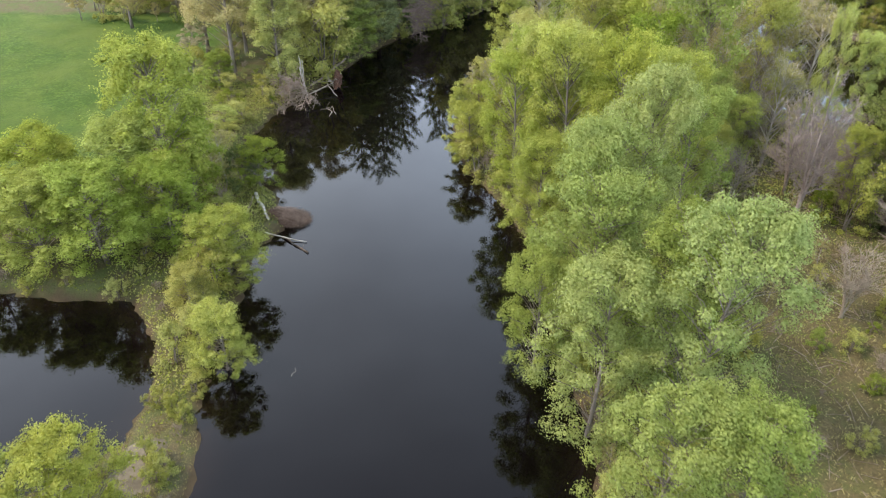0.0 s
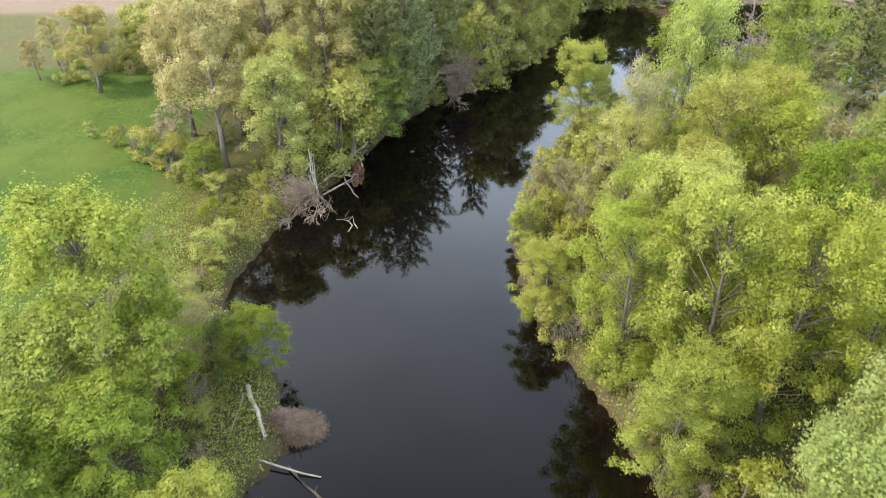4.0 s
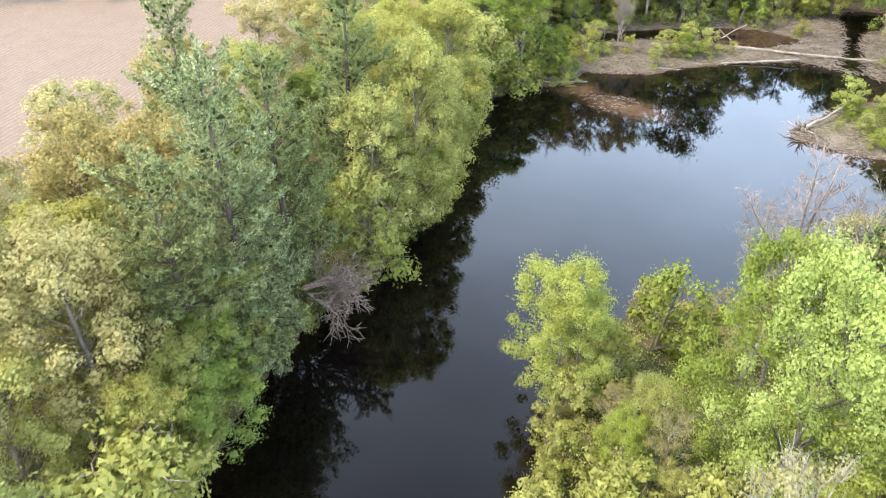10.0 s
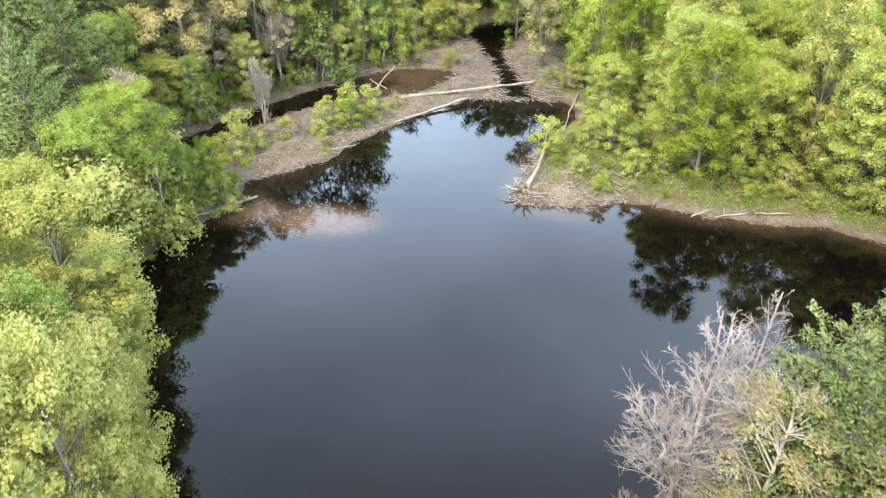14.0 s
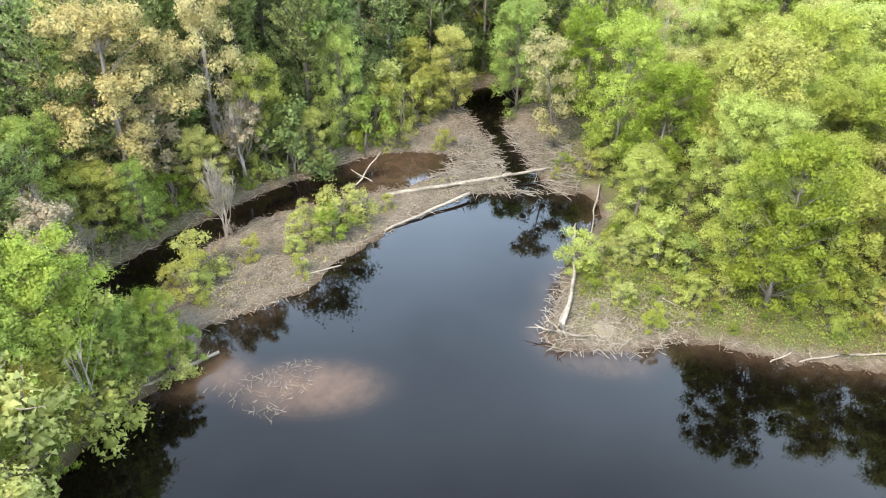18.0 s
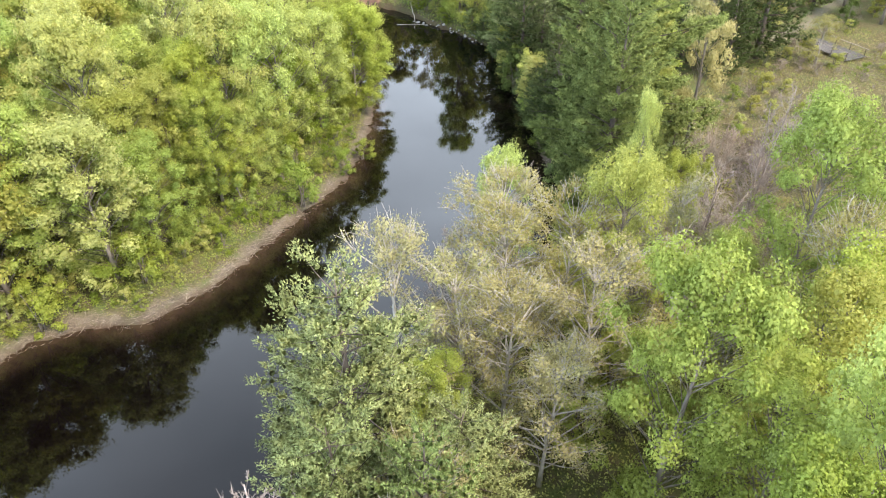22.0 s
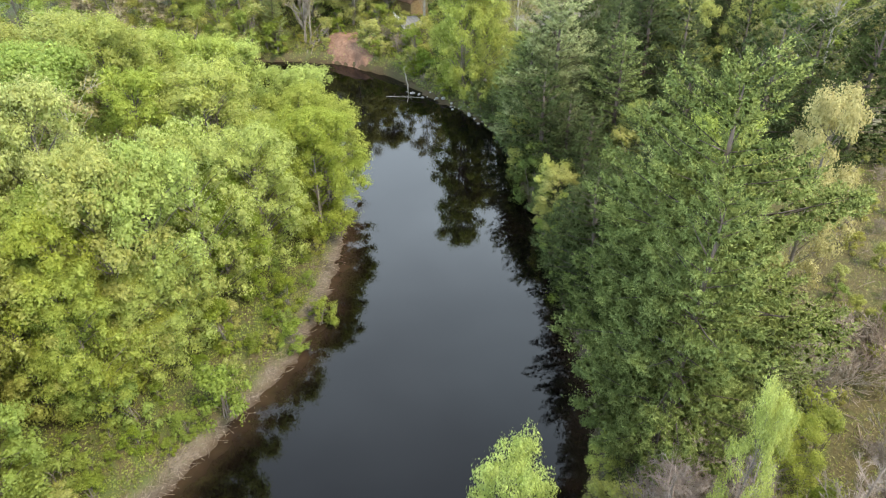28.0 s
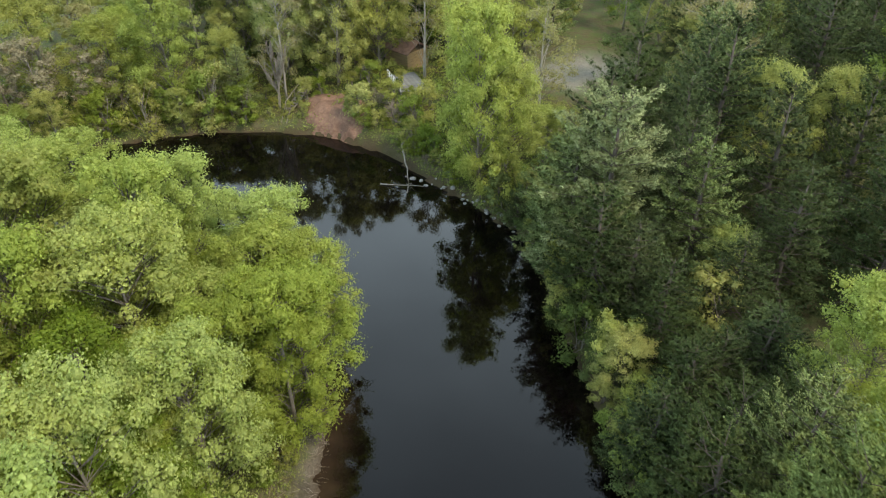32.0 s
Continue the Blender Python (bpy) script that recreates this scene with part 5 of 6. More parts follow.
fill(26, 72, 159, 172, 2.4, [("bare_shrub", 3), ("shrub_olive", 3), ("shrub_lime", 0.6)], 0.8, 2.6, 0.8, skip=lambda x, y: x > 60 and y < 163, tries=260, seed=60)
fill(26, 64, 172.5, 177, 3.0, [("pink", 2), ("bare", 2), ("shrub_olive", 3), ("olive", 1)], 4, 10, 0.8, tries=160, seed=61)
fill(16, 84, 171, 183, 2.5, [("shrub", 2), ("alder_bush", 4), ("olive", 1.5), ("green", 1.2), ("shrub_dark", 2), ("tan", 0.5)], 3.4, 8.5, 0.8, tries=900, seed=68)
fringe(BACKWATER[:10], lambda x, y: True, 1.9, [("alder_bush", 3), ("bare_shrub", 2), ("shrub", 1)], 1.2, 3.2, (0.3, 1.6), 64)
fill(52, 60, 128, 142, 1.9, [("shrub_lime", 3), ("shrub_olive", 2), ("bare_shrub", 1)], 1.0, 2.6, 1.6, skip=lambda x, y: x + (y - 135) * 0.2 < 54.5, tries=200, seed=67)
fill(112, 152, 4, 29, 3.3, [("far_dark", 1), ("far_green", 3), ("far_olive", 4), ("far_tan", 1), ("far_pine", 1)], 13, 19, 3.5, skip=lambda x, y: lawn(x, y) or (114 < x < 124 and 10 < y < 20), tries=600, seed=72)
# thicket behind the muddy shore, and bank bushes
fill(50, 112, 54, 150, 1.8, [("shrub", 5), ("shrub_lime", 1.5), ("shrub_olive", 2)], 1.0, 3.6, 2.4, 9, skip=lambda x, y: x < 56.5 and y > 127, tries=5200, seed=24)
fill(-2, 46, 20, 114, 2.0, [("shrub_lime", 1.5), ("shrub_olive", 4), ("tan", 2), ("bare_shrub", 1)], 1.6, 4.4, 0.15, 5, skip=clearing, tries=1600, seed=25)
fill(-45, 175, 20, 180, 3.0, [("shrub", 2), ("shrub_olive", 4), ("shrub_lime", 1.5)], 1.6, 3.6, 1.2, 9, skip=lambda x, y: clearing(x, y) or (44 < x < 90 and 148 < y < 170) or (x < -24 and y < 90) or x > 130 or (-21 < x < -11 and 57 < y < 68), tries=700, seed=23)



def scatter(name, label, area, per, size, lump, material, mask=None, near=0.5, far=1e9, seed=1, upright=0.0):
    """Low growth that nobody could count: single blades over a stretch of ground, in lumps."""
    rng = np.random.default_rng(seed)
    x0, x1, y0, y1 = area
    n = int((x1 - x0) * (y1 - y0) * per)
    x, y = rng.uniform(x0, x1, n), rng.uniform(y0, y1, n)
    d = water_distance(x, y)
    ok = (d > near) & (d < far)
    if mask is not None:
        ok &= mask(x, y)
    x, y, d = x[ok], y[ok], d[ok]
    n = len(x)
    h = lump * (0.25 + np.clip(0.5 + wave(x * 1.1, y * 1.1, seed) + 0.5 * wave(x * 2.6, y * 2.6, seed + 3), 0, 1.6)) * rng.uniform(0.15, 1, n) * np.clip(d / 1.2, 0.3, 1)
    c = np.stack([x, y, ground_height(x, y, d) + h], 1)
    v, nor = leaf_cloud(rng, c, rng.normal(0, 0.6, (n, 3)) + np.array([0, 0, 1.0]), size, 0.8 if upright == 0 else 0.25, point=0.3 if upright == 0 else upright)
    tagged(new(name, mesh_of(name, v, mesh_faces(n), material, normals=nor)), label, "undergrowth", kind="stuff")


scatter("undergrowth", "olive brambles and weeds along the west bank", (-46, 16, 26, 160), 30, 0.15, 0.7, LEAF["olive"], near=0.0, far=5.5, mask=lambda x, y: ((y < 100) & (x > -29) & (y > 41)) | (x > -16), seed=31)
scatter("undergrowth", "tangled weeds behind the log pile", (-24, -15.5, 55, 69), 70, 0.12, 0.7, LEAF["olive"], near=0.25, mask=lambda x, y: x < -17.2, seed=52)
scatter("undergrowth", "tangled olive weeds between meadow and river", (-36, -20, 64, 95), 90, 0.17, 0.65, LEAF["olive"], near=0.3, far=12, mask=lambda x, y: x > -32.0 + 2.5 * wave(y * 0.7, x * 0.7, 4.0), seed=53, upright=0.5)
scatter("undergrowth", "low green weeds between meadow and river", (-34, -20, 66, 96), 50, 0.17, 0.55, LEAF["green"], near=0.3, far=10, mask=lambda x, y: (x > -32) & (wave(x * 0.9, y * 0.9, 7.0) > -0.1), seed=55, upright=0.4)
scatter("dry_grass", "dead tan stalks among the bank weeds", (-33, -20, 60, 95), 22, 0.17, 0.8, LEAF["pink"], near=0.4, far=9, mask=lambda x, y: (x > -30) & (wave(x * 0.6, y * 0.6, 1.0) > -0.2), seed=54, upright=0.75)
scatter("marsh_grass", "short dry grass and weeds on the narrow bar", (-24, -13, 24, 43), 60, 0.14, 0.3, LEAF["tan"], near=0.1, seed=47, upright=0.7)
scatter("undergrowth", "green weeds among the brambles of the west bank", (-46, 16, 26, 160), 9, 0.17, 0.75, LEAF["green"], near=0.5, far=6.5, mask=lambda x, y: ((y < 122) | (x > -8)) & (x > -40), seed=32)
scatter("undergrowth", "low scrub under the trees of the neck", (2, 48, 20, 113), 26, 0.16, 0.8, LEAF["olive"], near=0.1, mask=lambda x, y: (x < 22) | (y > 66), seed=33)
scatter("undergrowth", "low green scrub under the peninsula trees", (50, 100, 54, 144), 44, 0.14, 0.8, LEAF["green"], near=1.5, far=10, mask=lambda x, y: ~((x < 56) & (y > 127)), seed=34)
scatter("undergrowth", "pale green weeds on the slope behind the muddy shore", (50, 100, 54, 144), 64, 0.12, 0.55, LEAF["olive"], near=1.0, far=6, mask=lambda x, y: wave(x * 0.7, y * 0.7, 8.0) > -0.35, seed=48, upright=0.5)
scatter("undergrowth", "green weeds on the far and south banks", (46, 150, 4, 60), 14, 0.17, 0.6, LEAF["green"], near=0.1, far=26, mask=lambda x, y: (x > 86) & ~((x > 90) & (x < 112) & (y < 10)), seed=35)
scatter("undergrowth", "olive weeds on the far and south banks", (46, 150, 4, 60), 14, 0.17, 0.55, LEAF["olive"], near=0.1, far=22, mask=lambda x, y: (x > 86) & ~((x > 90) & (x < 112) & (y < 10)), seed=36)
scatter("undergrowth", "dense weeds and brush along the far waterline", (84, 142, 24, 60), 44, 0.13, 0.9, LEAF["green"], near=0.1, far=6, mask=lambda x, y: ((x < 108.5) | (x > 122)) & (wave(x * 0.6, y * 0.6, 5.0) > -0.4), seed=50)
scatter("undergrowth", "fern and scrub on the floor of the north wood", (14, 110, 158, 196), 10, 0.24, 0.7, LEAF["green"], near=1.0, mask=lambda x, y: (y > 173) | (x < 28) | (x > 88), seed=37)
scatter("marsh_grass", "grey-tan dead grass on the mud bar", (24, 90, 154, 176), 36, 0.15, 0.4, LEAF["pink"], near=0.5, mask=lambda x, y: wave(x * 0.6, y * 0.6, 2.0) > -0.15, seed=41, upright=0.6)
scatter("marsh_grass", "green shoots on the mud bar", (24, 66, 156, 176), 5, 0.18, 0.4, LEAF["olive"], near=0.8, mask=lambda x, y: wave(x * 0.5, y * 0.5, 6.0) > 0.1, seed=42)
scatter("meadow_grass", "fresh green meadow grass", (-62, -24, 60, 118), 16, 0.16, 0.12, LEAF["dark"], near=4, mask=lambda x, y: x < -27 + 3 * wave(y, x, 2.0), seed=38, upright=0.7)
scatter("dry_grass", "tan dry grass of the clearing", (20, 50, -6, 68), 14, 0.24, 0.3, LEAF["tan"], near=2, mask=lambda x, y: (x > 20) & ((x < 40) | (y < 54)), seed=39, upright=0.6)
scatter("dry_grass", "tan dry grass and reed on the sandy spit", (48, 62, 127, 143), 50, 0.15, 0.4, LEAF["pink"], near=0.3, seed=49, upright=0.6)
scatter("dry_grass", "green shoots in the dry clearing", (20, 50, -6, 68), 12, 0.22, 0.6, LEAF["green"], near=2, mask=lambda x, y: wave(x * 0.5, y * 0.5, 3) > 0.0, seed=40, upright=0.5)

GROUPS = {"pine_tree": "pines of the river valley", "shrub": "bushes along the banks", "bush": "bushes along the banks", "thicket_bush": "bushes along the banks", "bare_shrub": "bare shrubs of the clearing"}
for key, variants in KINDS.items():
    for (root, h0, r0, label), poses in variants:
        base = root.name.split(".")[0]
        tagged(root, label, "shrub" if "shrub" in base or "bush" in base else "tree", GROUPS.get(base, "broadleaf trees of the river valley"))
        if not poses:
            for ob in (*root.children, root):
                bpy.data.objects.remove(ob)
            continue
        for m in poses[1:]:
            copy_thing(root, m)
        root.matrix_basis = poses[0]

# ---- fallen wood ----
wood_rng = np.random.default_rng(5)


def pole_mesh(name, pts, r0, r1, material, sides=7, wobble=0.06):
    """A weathered stem along the given points, uneven in line and girth."""
    p = np.array(pts, float)
    seg = np.linalg.norm(np.diff(p, axis=0), axis=1)
    cum = np.concatenate([[0], np.cumsum(seg)])
    n = max(5, int(cum[-1] / 0.9))
    s = np.linspace(0, cum[-1], n)
    q = np.stack([np.interp(s, cum, p[:, k]) for k in range(3)], 1)
    q[1:-1] += wood_rng.normal(0, wobble, (n - 2, 3)) * np.array([1, 1, 0.5])
    rad = np.interp(s, [0, cum[-1]], [r0, r1]) * wood_rng.uniform(0.85, 1.15, n)
    t = Tubes()
    t.add(q, rad, sides)
    return t.mesh(name, material), q, rad


def fallen_log(pts, r0, r1, label, material=DRIFT, stubs=4, group="", name="fallen_log"):
    root = new(name)
    me, q, rad = pole_mesh(name + "_stem", pts, r0, r1, material)
    part("stem", me, root)
    for k in range(stubs):
        i = int(wood_rng.integers(1, len(q) - 1))
        d = unit(wood_rng.normal(0, 1, 3) * np.array([1, 1, 0.6]) + np.array([0, 0, 0.35]))
        L = wood_rng.uniform(0.4, 1.3)
        t = Tubes()
        t.add([q[i], q[i] + d * L * 0.5 + wood_rng.normal(0, 0.06, 3), q[i] + d * L], [rad[i] * 0.45, rad[i] * 0.3, rad[i] * 0.1], 5)
        part("branch_stub", t.mesh("branch_stub", material), root)
    return tagged(root, label, "log", group)


DW = "driftwood on the pond shore"
fallen_log([(57.4, 162.9, 0.55), (65, 157.9, 0.7), (72.9, 152.6, 1.0)], 0.24, 0.15, "long barkless fallen trunk across the mud bar", group=DW)
fallen_log([(53.0, 158.7, 0.05), (58, 157.6, 0.3), (63.4, 156.3, 0.62)], 0.13, 0.18, "pale barkless log resting on the pond edge", group=DW)
fallen_log([(73.6, 146.6, 1.0), (70, 145, 0.8), (65.0, 142.6, 0.3)], 0.11, 0.07, "thin bleached pole leaning over the shore", group=DW, stubs=2)
fallen_log([(24.0, 158.3, 0.5), (27, 157.1, 0.4), (32.2, 156.3, 0.25)], 0.10, 0.14, "grey drift log with broken branches at the waterline", group=DW, stubs=6)
fallen_log([(42.9, 158.9, 0.3), (46.3, 157.6, 0.15)], 0.07, 0.05, "short bleached stick at the waterline", group=DW, stubs=1)
fallen_log([(57.4, 167.3, 0.1), (62.9, 168.8, 1.5)], 0.10, 0.06, "bleached stick leaning out of the shallow pool", group=DW, stubs=1)
fallen_log([(59.2, 166.5, 0.1), (58.6, 169.1, 0.9)], 0.08, 0.05, "bleached stick leaning out of the shallow pool", group=DW, stubs=1)
fallen_log([(60.4, 121.6, 0.1), (61.8, 120.4, 0.45), (65.4, 116.4, 0.5)], 0.06, 0.09, "crooked bleached branch lying along the mud shore", group=DW, stubs=5)
fallen_log([(59.0, 123.3, 0.05), (60.2, 122.3, 0.8)], 0.06, 0.04, "broken branch tangle on the mud shore", group=DW, stubs=6)
fallen_log([(55.9, 137.2, 1.0), (52.3, 132.8, 0.12)], 0.07, 0.05, "bleached pole on the sandy spit", group=DW, stubs=1)
fallen_log([(55.6, 136.5, 0.9), (54.0, 131.8, 0.12)], 0.06, 0.05, "bleached pole on the sandy spit", group=DW, stubs=1)
fallen_log([(58.4, 137.6, 0.9), (57.2, 131.2, 0.4)], 0.05, 0.04, "thin pole on the grassy spit", group=DW, stubs=1)
RW = "driftwood by the west bank"
fallen_log([(-18.9, 66.6, 1.5), (-16.9, 62.6, 1.0)], 0.20, 0.13, "splintered white trunk at the log pile", material=BLEACHED, group=RW, stubs=4)
fallen_log([(-18.8, 66.4, 0.4), (-18.0, 63.6, 0.7)], 0.08, 0.06, "bleached stick across the log pile", material=BLEACHED, group=RW, stubs=1)
fallen_log([(-19.0, 65.8, 1.6), (-19.2, 63, 1.2), (-19.1, 60.2, 0.6)], 0.06, 0.08, "grey leaning pole at the log pile", material=TWIG, group=RW, stubs=1)
fallen_log([(-18.8, 61.6, 0.55), (-15.8, 60.8, 0.3), (-13.0, 60.2, 0.08)], 0.07, 0.055, "straight white pole reaching into the water", material=BLEACHED, group=RW, stubs=1)
fallen_log([(-15.2, 60.9, 0.15), (-12.6, 58.5, 0.05)], 0.09, 0.10, "dark wet stick with a broken pale end", material=BARK_DARK, group=RW, stubs=1)
fallen_log([(-11.4, 43.0, 0.01), (-11.25, 43.4, 0.03), (-11.3, 43.9, 0.01)], 0.03, 0.02, "small pale stick afloat on the river", material=DRIFT, stubs=0, name="floating_stick")
fallen_log([(-18.2, 95.9, 0.4), (-16, 99, 1.2), (-13.9, 102.0, 2.1)], 0.17, 0.10, "grey trunk leaning over the bank", material=TWIG, group=RW, stubs=3)
fallen_log([(-14.2, 93.6, 0.1), (-15, 94.6, 0.5), (-15.8, 96.0, 0.9)], 0.05, 0.08, "pale bent root at the bank", material=DRIFT, group=RW, stubs=3)
fallen_log([(-17.8, 93.4, 0.5), (-15.4, 95.6, 0.9), (-14.6, 96.8, 1.4)], 0.10, 0.05, "bleached limb of the fallen tree", group=RW, stubs=5)
fallen_log([(104.8, 24.4, 3.0), (103.0, 31.4, 1.8), (98.4, 34.8, 0.6), (97.0, 36.4, 0.1)], 0.14, 0.05, "pale bare limb hanging from the far bank into the water", group="driftwood by the far bank", stubs=7)
fallen_log([(100.4, 37.0, 0.05), (96.4, 34.6, 0.35)], 0.07, 0.05, "bleached branch in the water by the far bank", group="driftwood by the far bank", stubs=4)


def upturned_root(x, y, z, size, turn, tilt, label, n=16):
    """A torn-out stump: a short trunk and a fan of bleached roots, each by itself."""
    root = new("root_stump")
    rng = np.random.default_rng(int(abs(x) * 10))
    t = Tubes()
    t.add([(0, 0, -0.2), (0.05 * size, 0, 0.6 * size), (0.12 * size, 0.03, 1.5 * size)], [0.20 * size, 0.12 * size, 0.08 * size], 9)
    part("stem", t.mesh("stump_stem", DRIFT), root)
    for k in range(n):
        a = 2 * math.pi * k / n + rng.normal(0, 0.15)
        L = size * rng.uniform(0.6, 1.35)
        d = np.array([math.cos(a), math.sin(a), rng.uniform(-0.35, 0.15)])
        p1, p2 = d * L * 0.5 + rng.normal(0, 0.08 * size, 3), d * L + rng.normal(0, 0.15 * size, 3)
        t = Tubes()
        t.add([d * 0.15 * size, p1, p2], [0.08 * size, 0.055 * size, 0.015 * size], 5)
        e = p2 + unit(d + rng.normal(0, 0.7, 3)) * L * 0.4
        t.add([p1 * 0.6 + p2 * 0.4, e], [0.035 * size, 0.01 * size], 4)
        part("root", t.mesh("root", DRIFT), root)
    root.matrix_basis = Matrix.Translation((x, y, z)) @ Euler((tilt, 0, turn)).to_matrix().to_4x4()
    return tagged(root, label, "stump")


upturned_root(50.9, 137.2, 0.75, 1.6, -1.23, -1.25, "bleached root stump washed up on the spit")
upturned_root(-14.9, 96.6, 0.8, 1.2, 2.6, 1.25, "upturned white root plate at the bank")
fallen_log([(-15.9, 89.7, 0.02), (-14.9, 89.4, 0.30), (-14.2, 88.6, 0.35), (-14.5, 87.6, 0.05)], 0.04, 0.07, "pale twisted root standing out of the water", material=DRIFT, group=RW, stubs=4, name="drift_root")
fallen_log([(-14.3, 89.6, 0.45), (-14.1, 88.8, 0.30), (-13.7, 88.2, 0.04)], 0.03, 0.05, "pale forked end of a sunken root", material=DRIFT, group=RW, stubs=2, name="drift_root")
fallen_log([(51.2, 137.4, 0.8), (54, 138.3, 1.1), (57.4, 139.9, 1.3), (61, 142.2, 1.2), (65.4, 144.6, 0.7)], 0.19, 0.09, "barkless trunk lying up the spit behind its root stump", group=DW, stubs=2)


def dead_top(seed, x, y, z, height, radius, pitch, turn, label, material=DRIFT, name="dead_tree", stems=4, spread=0.28, depth=4, fine=0.028):
    root, h, r, _ = bare(seed, name, height, radius, material=material, depth=depth, stems=stems, spread=spread, fine=fine)
    root.matrix_basis = Matrix.Translation((x, y, z)) @ Euler((0, 0, turn)).to_matrix().to_4x4() @ Euler((pitch, 0, 0)).to_matrix().to_4x4()
    return tagged(root, label, "dead tree")


# pitch turns the top towards -y of the thing; turn swings it round
dead_top(201, -18.4, 93.8, 0.9, 8.0, 3.8, 1.35, -0.35, "fallen dead tree with a bleached tangle of twigs in the water", material=TWIG)
DEAD_PINK = rough_material("dead_twig", (0.15, 0.10, 0.08), (0.36, 0.29, 0.245), 4.0, 0.9, 0.2)
dead_top(202, -6.4, 116.2, 4.3, 7.4, 5.0, 1.45, 1.55, "dead pinkish-grey treetop hanging over the river", material=DEAD_PINK, stems=5, spread=0.34, depth=3, fine=0.032)
dead_top(212, -6.2, 116.0, 3.6, 6.6, 4.4, 1.75, 1.15, "dead pinkish-grey limb hanging over the river", material=DEAD_PINK, stems=4, spread=0.30, depth=3, fine=0.032)
dead_top(203, -18.3, 93.6, 0.3, 9.0, 1.2, -0.05, 0.4, "slim bleached dead trunk standing at the bank", material=BLEACHED, stems=2, spread=0.07, depth=1)
dead_top(204, 42.4, 169.4, 0.2, 8.5, 1.6, 0.04, 0.9, "bleached dead birch with forked stems on the mud bar", stems=2, spread=0.09)
dead_top(205, 50.0, 175.8, 0.6, 13, 2.0, 0.03, 2.0, "slender pale trunk at the edge of the wood", stems=2, spread=0.09)
dead_top(206, 72.0, 164.2, 0.2, 2.2, 1.4, 0.1, 0.0, "low silvery dead bush on the mud bar")
dead_top(207, 121.6, 34.4, 1.2, 9, 1.2, 0.02, 1.0, "pale slender trunks on the far bank", stems=2, spread=0.09)
dead_top(208, 38.4, 52.6, 1.0, 8, 3.0, 0.5, 0.5, "leaning bare grey bush in the dry clearing", material=TWIG)
dead_top(209, 34.6, 45.2, 1.0, 8, 3.0, 0.9, 2.2, "fallen bare grey tree in the dry clearing", material=TWIG)
dead_top(210, 39.4, 66.4, 1.0, 7, 2.8, 0.2, 4.2, "bare grey brush beside the pines", material=TWIG)
dead_top(211, 42.2, 69.6, 0.8, 6, 2.6, 0.5, -1.0, "bare brush leaning over the water", material=TWIG)


def stick_litter(name, label, area, count, length, seed, near, far, material, mask=None, pile=0.08):
    """Washed-up sticks too many to count."""
    rng = np.random.default_rng(seed)
    x0, x1, y0, y1 = area
    x, y = rng.uniform(x0, x1, count * 12), rng.uniform(y0, y1, count * 12)
    d = water_distance(x, y)
    ok = (d > near) & (d < far)
    if mask is not None:
        ok &= mask(x, y)
    x, y, d = x[ok][:count], y[ok][:count], d[ok][:count]
    z = ground_height(x, y, d)
    t = Tubes()
    for a, b, c in zip(x, y, z):
        h = rng.uniform(0, math.pi)
        L = length * rng.uniform(0.3, 1.6) * 0.5
        u = np.array([math.cos(h), math.sin(h), rng.normal(0, 0.10)]) * L
        p = np.array([a, b, max(c, 0.0) + rng.uniform(0.0, pile) + 0.02])
        r = rng.uniform(0.011, 0.034) * length
        t.add([p - u, p + u * 0.1 + rng.normal(0, 0.05, 3), p + u], [r, r * 0.9, r * 0.4], 3, False)
    tagged(new(name, t.mesh(name, material)), label, "driftwood", kind="stuff")


stick_litter("stick_litter", "bleached sticks washed up on the mud bar", (26, 90, 153, 176), 4200, 1.1, 61, 0.05, 9, DRIFT, mask=lambda x, y: ~((x > 74) & (y < 152)))
stick_litter("stick_litter", "brown sticks washed up on the mud bar", (26, 90, 153, 176), 2200, 1.0, 62, -0.4, 7, TWIG)
stick_litter("stick_litter", "heaped beaver-cut sticks by the creek mouth", (64, 80, 148, 164), 1100, 1.6, 63, -0.6, 5, DRIFT, pile=0.5)
stick_litter("stick_litter", "sticks and reed along the muddy peninsula shore", (48, 92, 54, 142), 3200, 0.55, 64, -0.3, 2.8, TWIG)
stick_litter("stick_litter", "pale reed litter along the muddy peninsula shore", (48, 92, 54, 142), 1200, 0.5, 69, 0.3, 2.8, DRIFT)
stick_litter("stick_litter", "pale twigs stranded on the shoal", (27, 42, 141, 155), 170, 0.7, 70, -9, 0, DRIFT, mask=lambda x, y: np.abs((x - 33.6) * 0.76 + (y - 148.6) * 0.65) + 0.5 * np.abs((x - 33.6) * 0.65 - (y - 148.6) * 0.76) < 3.6, pile=0.02)
stick_litter("stick_litter", "bleached sticks on the sandy spit", (49, 60, 129, 142), 900, 1.0, 65, -0.6, 5, DRIFT, pile=0.3)
stick_litter("stick_litter", "loose brown twigs round the log pile", (-17.8, -14.6, 61.4, 66), 260, 0.9, 67, -9, 9, rough_material("brown_twig", (0.12, 0.07, 0.05), (0.27, 0.17, 0.12), 6.0, 0.95, 0.3), mask=lambda x, y: ((x + 15.4) / 1.8) ** 2 + ((y - 63.8) / 1.2) ** 2 < 1, pile=0.7)
stick_litter("stick_litter", "fallen twigs in the dry clearing", (20, 48, 4, 66), 900, 1.4, 68, 2, 99, TWIG)


